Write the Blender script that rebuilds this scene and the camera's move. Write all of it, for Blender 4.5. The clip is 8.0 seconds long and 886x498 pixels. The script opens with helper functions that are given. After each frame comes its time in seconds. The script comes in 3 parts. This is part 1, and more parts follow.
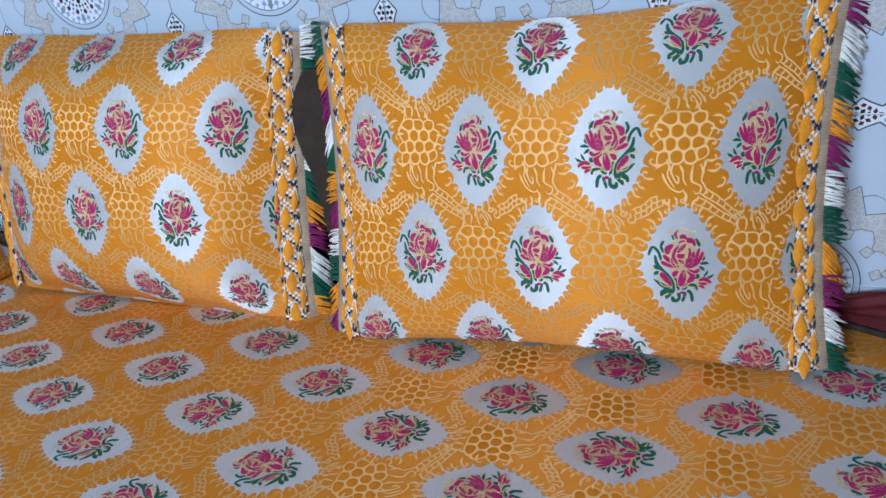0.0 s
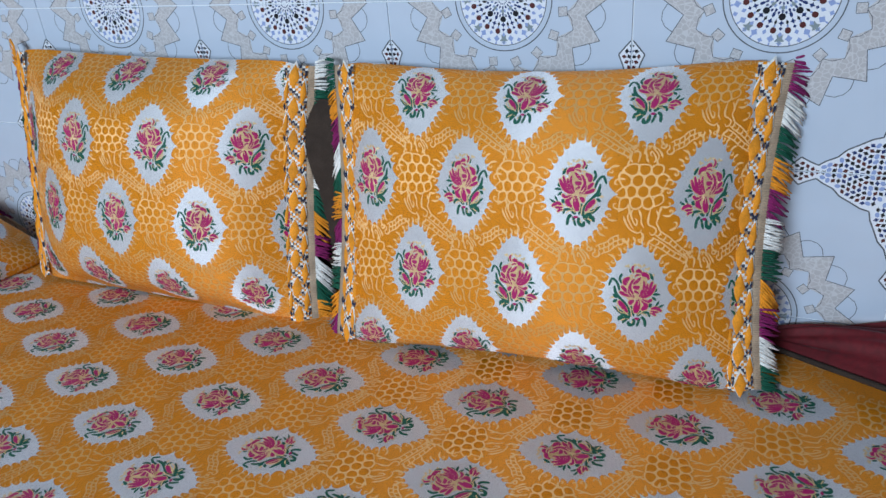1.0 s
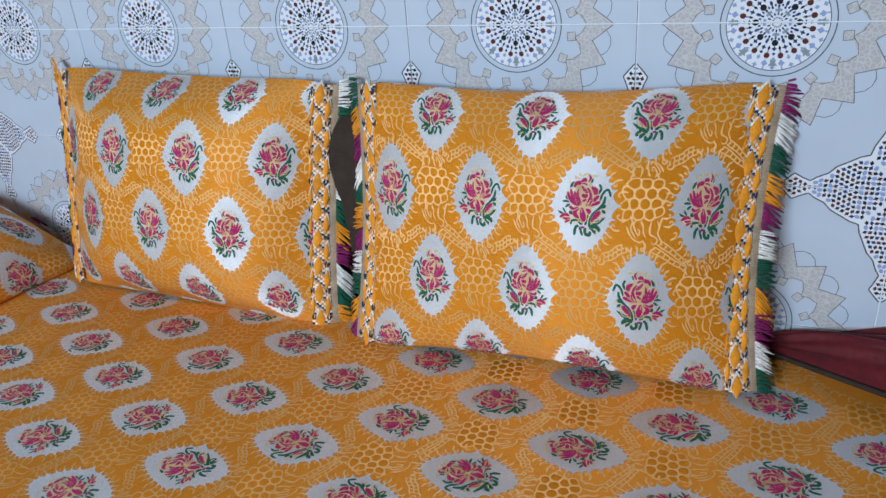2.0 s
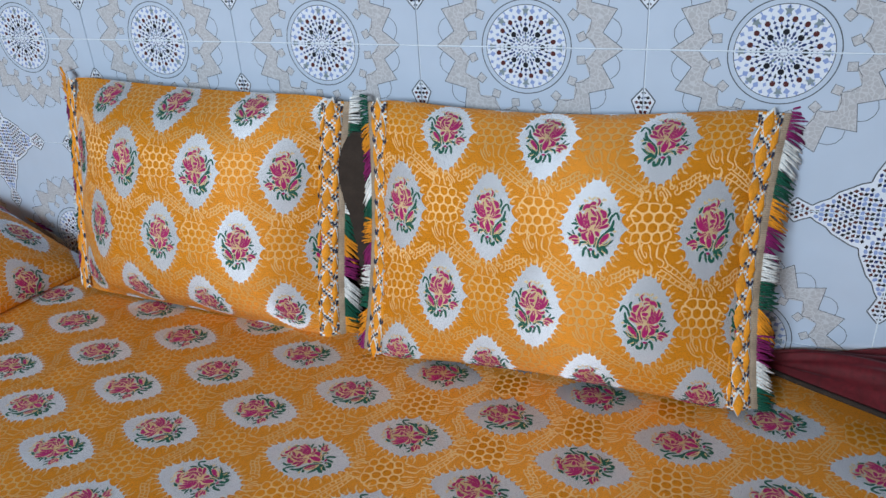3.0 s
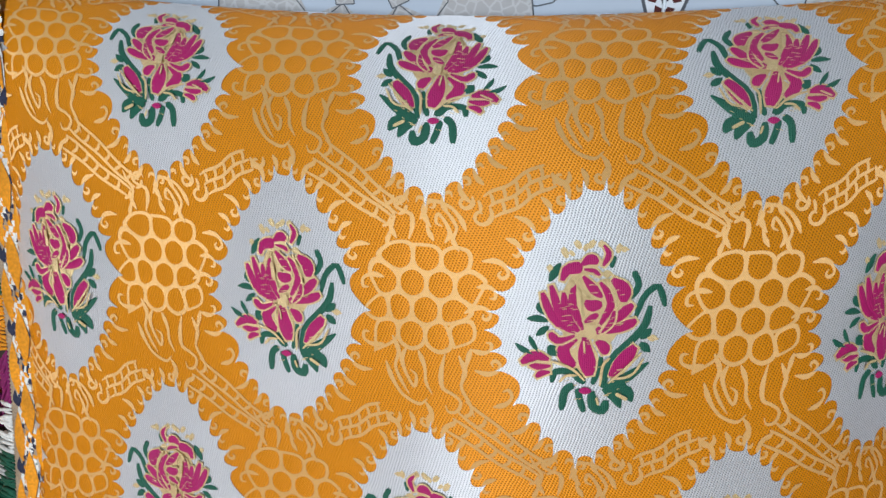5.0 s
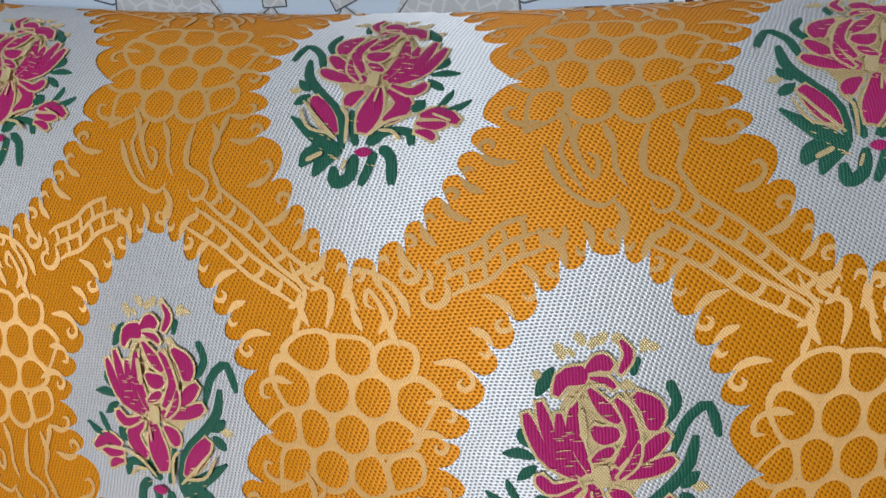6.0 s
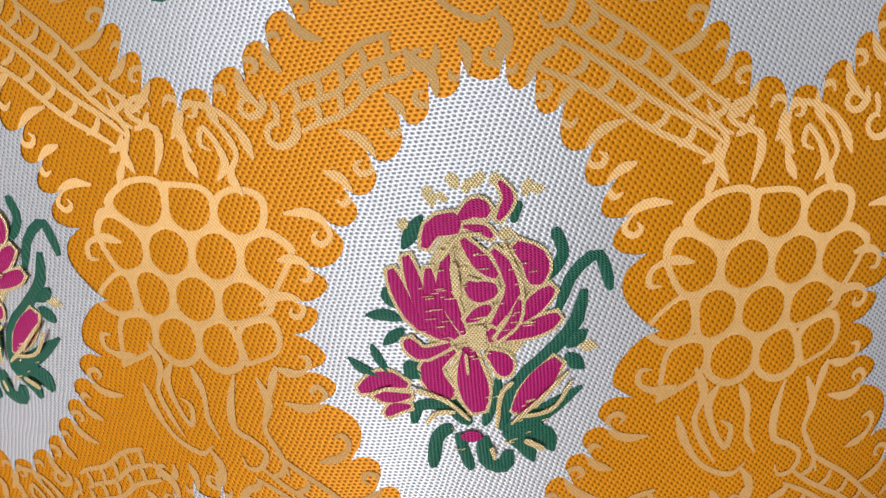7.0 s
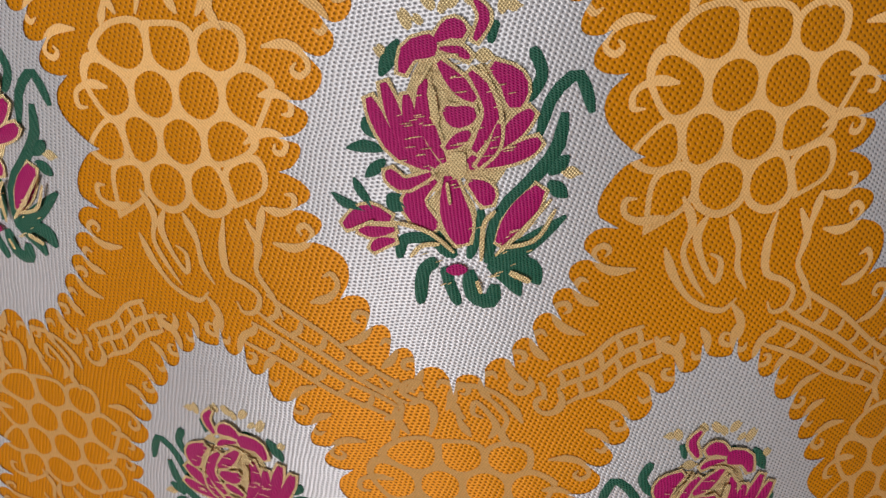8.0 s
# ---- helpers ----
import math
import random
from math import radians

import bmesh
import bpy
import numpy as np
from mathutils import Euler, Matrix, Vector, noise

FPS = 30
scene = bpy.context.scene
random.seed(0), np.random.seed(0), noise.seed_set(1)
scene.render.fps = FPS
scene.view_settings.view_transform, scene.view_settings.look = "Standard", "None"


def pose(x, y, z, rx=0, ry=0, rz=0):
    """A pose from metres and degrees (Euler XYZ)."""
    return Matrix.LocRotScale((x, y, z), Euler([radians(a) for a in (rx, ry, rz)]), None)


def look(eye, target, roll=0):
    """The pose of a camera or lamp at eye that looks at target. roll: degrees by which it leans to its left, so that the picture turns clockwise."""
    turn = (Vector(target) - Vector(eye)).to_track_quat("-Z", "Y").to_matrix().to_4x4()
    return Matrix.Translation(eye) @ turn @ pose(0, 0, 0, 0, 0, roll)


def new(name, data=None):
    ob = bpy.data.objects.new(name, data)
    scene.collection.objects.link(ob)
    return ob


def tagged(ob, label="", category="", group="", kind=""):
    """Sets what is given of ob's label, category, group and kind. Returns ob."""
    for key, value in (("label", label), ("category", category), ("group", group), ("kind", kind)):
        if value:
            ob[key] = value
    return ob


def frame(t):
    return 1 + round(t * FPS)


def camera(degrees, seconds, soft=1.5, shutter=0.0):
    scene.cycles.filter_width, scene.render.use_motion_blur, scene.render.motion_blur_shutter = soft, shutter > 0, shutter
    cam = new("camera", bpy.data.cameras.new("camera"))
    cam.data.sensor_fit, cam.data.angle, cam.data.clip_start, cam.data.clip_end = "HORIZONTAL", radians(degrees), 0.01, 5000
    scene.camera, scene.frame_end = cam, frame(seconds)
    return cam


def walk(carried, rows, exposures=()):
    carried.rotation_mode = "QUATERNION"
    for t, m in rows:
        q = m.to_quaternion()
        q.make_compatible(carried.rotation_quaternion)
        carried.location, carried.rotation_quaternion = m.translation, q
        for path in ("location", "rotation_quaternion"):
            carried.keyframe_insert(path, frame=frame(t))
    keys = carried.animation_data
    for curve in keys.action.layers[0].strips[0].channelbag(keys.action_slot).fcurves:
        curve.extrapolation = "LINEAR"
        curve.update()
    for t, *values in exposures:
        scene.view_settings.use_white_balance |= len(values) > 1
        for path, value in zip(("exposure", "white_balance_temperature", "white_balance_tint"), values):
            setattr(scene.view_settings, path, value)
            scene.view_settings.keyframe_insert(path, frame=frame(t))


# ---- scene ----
cam = camera(62.3, 8.0)
PATH = [
    (0, (0.312, -0.04, 0.623), (-0.428, 1.606, -0.24), -7.4),
    (0.5, (0.321, -0.126, 0.69), (-0.389, 1.561, -0.117), -3.6),
    (1, (0.371, -0.134, 0.723), (-0.36, 1.505, -0.161), -4.6),
    (1.5, (0.398, -0.16, 0.753), (-0.377, 1.46, -0.128), -5.1),
    (2, (0.394, -0.206, 0.75), (-0.367, 1.437, -0.099), -4.5),
    (2.2, (0.391, -0.226, 0.758), (-0.395, 1.402, -0.097), -5.1),
    (3.3, (0.348, -0.21, 0.803), (-0.372, 1.441, -0.067), -3.4),
    (3.5, (0.336, -0.119, 0.79), (-0.372, 1.533, -0.089), -4.2),
    (3.6, (0.355, -0.055, 0.802), (-0.405, 1.57, -0.084), -4.5),
    (4, (0.292, 0.123, 0.746), (-0.355, 1.782, -0.164), -2.4),
    (4.2, (0.255, 0.187, 0.722), (-0.34, 1.826, -0.257), -3.6),
    (5.3, (0.1277, 0.5498, 0.4962), (-0.1000, 2.1423, -0.3115), 0.66),
    (5.5, (0.1327, 0.5728, 0.4882), (-0.1325, 2.1664, -0.3058), -0.02),
    (6, (0.1506, 0.6091, 0.4959), (-0.1788, 2.2237, -0.2283), -1.39),
    (6.5, (0.1406, 0.6219, 0.5009), (-0.1238, 2.2242, -0.2755), 0.04),
    (6.7, (0.1508, 0.6344, 0.4923), (-0.1092, 2.1704, -0.4095), -0.66),
    (7, (0.1722, 0.6436, 0.4658), (-0.0102, 2.1376, -0.5215), 0.01),
    (7.5, (0.2061, 0.6314, 0.4344), (-0.0556, 2.1391, -0.5134), -1.07),
    (8, (0.1900, 0.6269, 0.4372), (-0.0690, 2.0310, -0.6589), -3.12),
]
SEAT = 0.42
walk(cam, [(t, look(Vector(eye) + Vector((0, 0, SEAT)), Vector(target) + Vector((0, 0, SEAT)), roll)) for t, eye, target, roll in PATH],
     exposures=[(0.0, -0.18, 5700, 10), (0.5, -0.22, 5900, 10), (1.0, -0.25, 6050, 10), (1.5, -0.25, 6250, 10), (2.2, -0.25, 6250, 10), (3.5, -0.3, 6300, 10), (4.2, -0.24, 6300, 10), (5.3, -0.14, 6900, 12), (6.0, -0.38, 6900, 12), (6.5, -0.36, 6900, 12), (7.0, -0.2, 7200, 16), (7.5, -0.5, 7500, 18), (8.0, -0.62, 7800, 21)])

# ---- light ----
world = bpy.data.worlds.new("world")
scene.world = world
world.use_nodes = True
world.node_tree.nodes["Background"].inputs[0].default_value = (0.62, 0.72, 0.9, 1)
world.node_tree.nodes["Background"].inputs[1].default_value = 0.3


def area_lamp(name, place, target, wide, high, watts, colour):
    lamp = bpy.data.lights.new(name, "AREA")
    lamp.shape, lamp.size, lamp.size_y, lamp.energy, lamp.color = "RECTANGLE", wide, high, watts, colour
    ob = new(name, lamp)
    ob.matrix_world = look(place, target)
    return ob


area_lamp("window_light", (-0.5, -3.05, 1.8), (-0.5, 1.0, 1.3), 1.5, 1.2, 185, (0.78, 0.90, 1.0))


# ---- materials ----
def material(name, colour, rough=0.6, metal=0.0, spec=0.5):
    m = bpy.data.materials.new(name)
    m.use_nodes = True
    b = m.node_tree.nodes["Principled BSDF"]
    b.inputs["Base Color"].default_value = (*colour, 1)
    b.inputs["Roughness"].default_value = rough
    b.inputs["Metallic"].default_value = metal
    b.inputs["Specular IOR Level"].default_value = spec
    return m, m.node_tree, b


def maths(tree, op, a, b=None, c=None):
    n = tree.nodes.new("ShaderNodeMath")
    n.operation = op
    for i, v in enumerate((a, b, c)):
        if v is None:
            continue
        if isinstance(v, (int, float)):
            n.inputs[i].default_value = v
        else:
            tree.links.new(v, n.inputs[i])
    return n.outputs[0]


def mix(tree, fac, a, b):
    n = tree.nodes.new("ShaderNodeMix")
    n.data_type = "RGBA"
    for sock, v in ((n.inputs[0], fac), (n.inputs[6], a), (n.inputs[7], b)):
        if isinstance(v, tuple):
            sock.default_value = (*v, 1)
        elif isinstance(v, (int, float)):
            sock.default_value = v
        else:
            tree.links.new(v, sock)
    return n.outputs[2]


def noise_of(tree, vector, scale, detail=3.0):
    n = tree.nodes.new("ShaderNodeTexNoise")
    n.inputs["Scale"].default_value = scale
    n.inputs["Detail"].default_value = detail
    if vector is not None:
        tree.links.new(vector, n.inputs["Vector"])
    return n.outputs[0]


def bump(tree, b, height, distance, strength=1.0):
    n = tree.nodes.new("ShaderNodeBump")
    n.inputs["Strength"].default_value = strength
    n.inputs["Distance"].default_value = distance
    tree.links.new(height, n.inputs["Height"])
    tree.links.new(n.outputs[0], b.inputs["Normal"])


def woven(name, colour, dark, rough, metal, pitch, rib, depth, spec=0.5, dots=0.5, gloss=0.0, turn=0.25):
    """Brocade yarn: a twill of raised floats, from the cloth's own metres in its UV map."""
    m, tree, b = material(name, colour, rough, metal, spec)
    uv = tree.nodes.new("ShaderNodeUVMap").outputs[0]
    sep = tree.nodes.new("ShaderNodeSeparateXYZ")
    tree.links.new(uv, sep.inputs[0])
    wob = noise_of(tree, uv, 60.0)
    u = maths(tree, "MULTIPLY_ADD", wob, pitch * 1.2, sep.outputs[0])
    v = maths(tree, "MULTIPLY_ADD", wob, pitch * -0.8, sep.outputs[1])
    k = 2 * math.pi / pitch
    slant = maths(tree, "ADD", u, maths(tree, "MULTIPLY", v, rib))
    a = maths(tree, "COSINE", maths(tree, "MULTIPLY", slant, k))
    c = maths(tree, "COSINE", maths(tree, "MULTIPLY", maths(tree, "SUBTRACT", v, maths(tree, "MULTIPLY", u, 0.12)), k * 0.8))
    peak = maths(tree, "MULTIPLY", a, c)
    hole = maths(tree, "MULTIPLY", maths(tree, "POWER", maths(tree, "MAXIMUM", peak, 0.0), 2.0), dots)
    big = noise_of(tree, uv, 9.0)
    fine = noise_of(tree, uv, 900.0)
    tone = mix(tree, hole, colour, dark)
    shade = maths(tree, "MULTIPLY_ADD", big, 0.25, 0.87)
    shade = maths(tree, "MULTIPLY", shade, maths(tree, "MULTIPLY_ADD", fine, 0.3, 0.85))
    v_mul = tree.nodes.new("ShaderNodeVectorMath")
    v_mul.operation = "SCALE"
    tree.links.new(tone, v_mul.inputs[0])
    tree.links.new(shade, v_mul.inputs["Scale"])
    tree.links.new(v_mul.outputs[0], b.inputs["Base Color"])
    height = maths(tree, "SUBTRACT", maths(tree, "MULTIPLY", peak, -0.35), hole)
    bump(tree, b, height, depth)
    if gloss:
        grain = tree.nodes.new("ShaderNodeTangent")
        grain.direction_type, grain.uv_map = "UV_MAP", "UVMap"
        tree.links.new(grain.outputs[0], b.inputs["Tangent"])
        b.inputs["Anisotropic"].default_value = gloss
        b.inputs["Anisotropic Rotation"].default_value = turn
    return m


ORANGE = woven("orange_satin", (0.89, 0.315, 0.009), (0.20, 0.045, 0.002), 0.54, 0.28, 0.0021, 0.35, 0.00022, 0.5, 0.95, 0.93)
CREAM = woven("cream_ground", (0.86, 0.49, 0.18), (0.52, 0.26, 0.08), 0.56, 0.36, 0.0012, 0.2, 0.00010, 0.5, 0.3, 0.93, 0.0)
SILVER = woven("silver_satin", (0.86, 0.86, 0.89), (0.20, 0.21, 0.25), 0.56, 0.50, 0.0019, 0.5, 0.00022, 0.5, 0.95, 0.95)
MAGENTA = woven("magenta_yarn", (0.52, 0.010, 0.155), (0.20, 0.004, 0.055), 0.45, 0.0, 0.0012, 0.9, 0.0003, 0.4, 0.7)
GREEN = woven("green_yarn", (0.010, 0.125, 0.078), (0.003, 0.035, 0.022), 0.45, 0.0, 0.0012, 0.9, 0.0003, 0.4, 0.6)
GOLD = woven("gold_thread", (0.94, 0.72, 0.38), (0.42, 0.25, 0.09), 0.36, 0.45, 0.0010, 0.1, 0.0003, 0.5, 0.7)


def yarn(name, colour, rough=0.75, scale=500.0):
    m, tree, b = material(name, colour, rough, 0.0, 0.3)
    co = tree.nodes.new("ShaderNodeTexCoord").outputs["Object"]
    n = noise_of(tree, co, scale)
    n2 = noise_of(tree, co, 40.0)
    f = maths(tree, "MULTIPLY", n, n2)
    tree.links.new(mix(tree, maths(tree, "MULTIPLY", f, 2.6), tuple(c * 0.55 for c in colour), tuple(min(1, c * 1.35) for c in colour)), b.inputs["Base Color"])
    bump(tree, b, n, 0.0006)
    return m


Y_ORANGE = yarn("orange_yarn", (0.72, 0.27, 0.015))
Y_WHITE = yarn("white_yarn", (0.72, 0.71, 0.68))
Y_PURPLE = yarn("purple_yarn", (0.20, 0.012, 0.10))
Y_GREEN = yarn("bottle_green_yarn", (0.008, 0.085, 0.05))
Y_NAVY = yarn("navy_yarn", (0.025, 0.03, 0.06))
Y_TAN = yarn("tan_tape", (0.36, 0.27, 0.19))
BROWN = yarn("dark_brown_cloth", (0.035, 0.024, 0.018), 0.9)
MAROON = yarn("maroon_velvet", (0.095, 0.004, 0.008), 0.6, 120.0)
MAROON.node_tree.nodes["Principled BSDF"].inputs["Sheen Weight"].default_value = 0.12


def glazed(name, colour):
    m, tree, b = material(name, colour, 0.16, 0.0, 0.5)
    co = tree.nodes.new("ShaderNodeTexCoord").outputs["Object"]
    n = noise_of(tree, co, 14.0)
    tree.links.new(mix(tree, n, tuple(c * 0.93 for c in colour), tuple(min(1, c * 1.05) for c in colour)), b.inputs["Base Color"])
    bump(tree, b, noise_of(tree, co, 25.0, 1.0), 0.0006)
    return m


GLAZE = glazed("white_glaze", (0.51, 0.58, 0.69))
PRINT_GREY = glazed("grey_print", (0.45, 0.47, 0.50))
PRINT_PALE = glazed("pale_grey_print", (0.50, 0.50, 0.51))
PRINT_LINE = glazed("dark_line_print", (0.10, 0.11, 0.13))
PRINT_NAVY = glazed("navy_print", (0.03, 0.05, 0.16))
PRINT_BLACK = glazed("black_print", (0.02, 0.02, 0.025))
PRINT_RED = glazed("maroon_print", (0.10, 0.03, 0.03))
PRINT_BLUE = glazed("lavender_print", (0.28, 0.36, 0.62))
PRINT_LEAF = glazed("grey_green_print", (0.24, 0.29, 0.31))
PRINT_WHITE = glazed("bright_print", (0.74, 0.77, 0.84))
PRINT_SAND = glazed("sand_print", (0.62, 0.57, 0.47))
for m in (PRINT_GREY, PRINT_PALE):
    tree = m.node_tree
    b = tree.nodes["Principled BSDF"]
    vor = tree.nodes.new("ShaderNodeTexVoronoi")
    vor.feature = "DISTANCE_TO_EDGE"
    vor.inputs["Scale"].default_value = 130.0
    tree.links.new(tree.nodes.new("ShaderNodeTexCoord").outputs["Object"], vor.inputs["Vector"])
    line = maths(tree, "LESS_THAN", vor.outputs["Distance"], 0.07)
    tone = mix(tree, noise_of(tree, None, 25.0), (0.43, 0.43, 0.45), (0.50, 0.48, 0.49))
    tree.links.new(mix(tree, line, tone, (0.56, 0.56, 0.58)), b.inputs["Base Color"])
GROUT, gt, gb = material("white_grout", (0.72, 0.75, 0.78), 0.8)
bump(gt, gb, noise_of(gt, None, 300.0), 0.0004)
# plaster of the unseen walls and ceiling, darkened so less light bounces back
PLASTER, pt, pb = material("dimmed_plaster", (0.32, 0.31, 0.30), 0.9)
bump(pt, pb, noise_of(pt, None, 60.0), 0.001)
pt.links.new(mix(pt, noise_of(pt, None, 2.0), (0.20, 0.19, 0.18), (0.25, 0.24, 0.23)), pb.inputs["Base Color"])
# the unseen floor's beige is lowered to weaken light bounced up from it
FLOORM, ft, fb = material("dimmed_beige_floor", (0.35, 0.31, 0.27), 0.35)
ft.links.new(mix(ft, noise_of(ft, None, 5.0), (0.18, 0.155, 0.13), (0.24, 0.21, 0.18)), fb.inputs["Base Color"])


# ---- mesh helpers ----
def mesh_ob(name, verts, faces, mats, parent=None, slots=None, uvs=None, smooth=True, label=""):
    me = bpy.data.meshes.new(name)
    me.from_pydata([tuple(v) for v in verts], [], faces)
    for m in mats:
        me.materials.append(m)
    if slots is not None:
        me.polygons.foreach_set("material_index", slots)
    if uvs is not None:
        layer = me.uv_layers.new(name="UVMap")
        idx = np.empty(len(me.loops), dtype=np.int32)
        me.loops.foreach_get("vertex_index", idx)
        layer.data.foreach_set("uv", np.asarray(uvs, dtype=np.float32)[idx].ravel())
    me.polygons.foreach_set("use_smooth", [smooth] * len(me.polygons))
    me.update()
    ob = new(name, me)
    if parent is not None:
        ob.parent = parent
    if label:
        tagged(ob, label)
    return ob


def box(name, lo, hi, mat, bevel=0.0, parent=None):
    bm = bmesh.new()
    bmesh.ops.create_cube(bm, size=1)
    for v in bm.verts:
        v.co = Vector([(l + h) / 2 + c * (h - l) for l, h, c in zip(lo, hi, v.co)])
    if bevel:
        bmesh.ops.bevel(bm, geom=bm.edges[:], offset=bevel, segments=3, affect="EDGES", profile=0.5)
    me = bpy.data.meshes.new(name)
    bm.to_mesh(me)
    bm.free()
    me.materials.append(mat)
    ob = new(name, me)
    if parent is not None:
        ob.parent = parent
    return ob


def thing(name, label, category, group="", kind="", place=(0, 0, 0)):
    ob = new(name)
    ob.matrix_world = Matrix.Translation(place)
    return tagged(ob, label, category, group, kind)


# ---- the cloth's pattern, in metres: s across, t up, a medallion's middle at 0, 0 ----
PITCH, ROW = 0.178, 0.142
HALF_W, HALF_H = 0.051, 0.076


def medallion_radius(a):
    """The pointed oval, by angle from its middle."""
    x, y = abs(math.cos(a)), abs(math.sin(a))
    lo, hi = 0.0, 0.12
    for _ in range(30):
        r = (lo + hi) / 2
        if (x * r / HALF_W) ** 1.6 + (y * r / HALF_H) ** 1.32 < 1:
            lo = r
        else:
            hi = r
    return lo


def even_angles(n):
    """n angles that lie evenly along the medallion's rim."""
    fine = [2 * math.pi * i / 720 for i in range(721)]
    pts = [(medallion_radius(a) * math.cos(a), medallion_radius(a) * math.sin(a)) for a in fine]
    run = np.concatenate([[0], np.cumsum([math.dist(pts[i], pts[i + 1]) for i in range(720)])])
    return [float(v) for v in np.interp(np.linspace(0, run[-1], n + 1)[:-1], run, fine)]


# widths of the scallops round the rim, anticlockwise from the side
SCALLOPS = [130, 66, 58, 64, 78, 60, 56, 66, 58, 62, 74, 66, 58, 78, 62, 54, 64, 58, 112, 72, 62, 60, 78, 60, 68, 58, 64, 56, 60, 64, 116]
LOBES = len(SCALLOPS)
FINE = even_angles(1440)
CUTS = [round(1440 * sum(SCALLOPS[:k]) / sum(SCALLOPS)) for k in range(LOBES + 1)]
LOBE_MID = [FINE[(CUTS[k] + CUTS[k + 1]) // 2] for k in range(LOBES)]
RIM = []
for k in range(LOBES):
    steps = 10 if SCALLOPS[k] < 90 else 16
    deep = 0.0064 + 0.00003 * min(SCALLOPS[k], 110)
    lean = 1.5 if math.sin(2 * LOBE_MID[k]) > 0 else 1 / 1.5
    for i in range(steps):
        f = i / steps
        a = FINE[int(CUTS[k] + f * (CUTS[k + 1] - CUTS[k])) % 1440]
        g = f ** lean
        r = medallion_radius(a) * 1.02 + 0.0038 - deep * max(0.0, 1 - (2 * g - 1) ** 2) ** 0.45
        RIM.append((r * math.cos(a), r * math.sin(a)))


def clip_half(poly, nx, ny, d):
    """The part of a polygon where nx*x + ny*y <= d."""
    out = []
    for i, p in enumerate(poly):
        q = poly[(i + 1) % len(poly)]
        a, b = nx * p[0] + ny * p[1] - d, nx * q[0] + ny * q[1] - d
        if a <= 0:
            out.append(p)
        if (a < 0 < b) or (b < 0 < a):
            w = a / (a - b)
            out.append((p[0] + w * (q[0] - p[0]), p[1] + w * (q[1] - p[1])))
    return out


def rounded(poly, times=2):
    for _ in range(times):
        poly = [(p[0] * w + q[0] * (1 - w), p[1] * w + q[1] * (1 - w)) for p, q in zip(poly, poly[1:] + poly[:1]) for w in (0.77, 0.23)]
    return poly


def cell_seeds():
    """Seeds of the orange cells between the medallions, alike on both sides."""
    rng = random.Random(4)
    seeds = []
    for i in range(LOBES):
        a = LOBE_MID[i]
        r = medallion_radius(a)
        seeds.append(((r + 0.003) * math.cos(a), (r + 0.003) * math.sin(a)))
    hexes, rest = [], []
    for j in range(-2, 3):
        for i in range(-2, 3):
            hexes.append((PITCH / 2 + (i + 0.5 * (j % 2)) * 0.0165, 0.004 + j * 0.0148))
    for end in (-1, 1):
        for j in range(2):
            for i in range(-3, 4):
                x = PITCH / 2 + (i + 0.5 * j) * 0.0098
                rest.append((x, 0.004 + end * (0.044 + 0.021 * j + 0.002 * math.sin(5 * i))))
    u, w = math.cos(radians(-32)), math.sin(radians(-32))
    for side in (-1, 1):
        for k in range(-4, 5):
            for j in (-1, 0, 1):
                p, q = k * 0.0122, j * 0.0098
                rest.append((side * (PITCH / 4 + p * u - q * w), ROW / 2 + p * w + q * u))
    for j in range(-11, 12):
        for i in range(-7, 8):
            x, y = (i + 0.5 * (j % 2)) * 0.0125, j * 0.0120 + 0.004
            rest.append((x + rng.uniform(-1, 1) * 0.002, y + rng.uniform(-1, 1) * 0.002))

    def home(p):
        best = min(((p[0] - (i + 0.5 * (j % 2)) * PITCH, p[1] - j * ROW) for i in range(-2, 3) for j in range(-2, 3)), key=lambda q: (q[0] / 1.0) ** 2 + (q[1] / 1.3) ** 2)
        return best

    def free(p, near, others, gap=0.0125):
        x, y = home(p)
        if math.hypot(x, y) < medallion_radius(math.atan2(y, x)) + near:
            return False
        for o in others:
            for i in range(-2, 3):
                for j in range(-2, 3):
                    if math.dist(p, (o[0] + (i + 0.5 * (j % 2)) * PITCH, o[1] + j * ROW)) < gap:
                        return False
        return True
    for p in hexes:
        if free(p, 0.006, seeds):
            seeds.append(p)
    for p in rest:
        x, y = home(p)
        if free((x, y), 0.009, seeds, 0.0097):
            seeds.append((x, y))
    return seeds


def cloth_cells():
    seeds = cell_seeds()
    shifts = [((i + 0.5 * (j % 2)) * PITCH, j * ROW) for i in range(-2, 3) for j in range(-2, 3)]
    every = [(x + dx, y + dy, (n < LOBES) * (1 + k)) for n, (x, y) in enumerate(seeds) for k, (dx, dy) in enumerate(shifts)]
    own = 1 + shifts.index((0.0, 0))
    pts = np.array(every)
    cells = []
    for n, (x, y) in enumerate(seeds):
        poly = [(x - 0.04, y - 0.04), (x + 0.04, y - 0.04), (x + 0.04, y + 0.04), (x - 0.04, y + 0.04)]
        comb = n >= LOBES and abs(abs(x) - PITCH / 2) < 0.032 and -0.020 < y < 0.037
        wide = 0.0013
        near = pts[np.argsort(((pts[:, :2] - (x, y)) ** 2).sum(1))[1:22]]
        for qx, qy, who in near:
            dx, dy = qx - x, qy - y
            d = math.hypot(dx, dy)
            gap = -0.0010 if n < LOBES and who == own else wide
            poly = clip_half(poly, dx / d, dy / d, (dx * (x + qx) / 2 + dy * (y + qy) / 2) / d - gap)
            if len(poly) < 3:
                break
        if len(poly) >= 3 and comb:
            cells.append(rounded(poly, 3))
    return cells


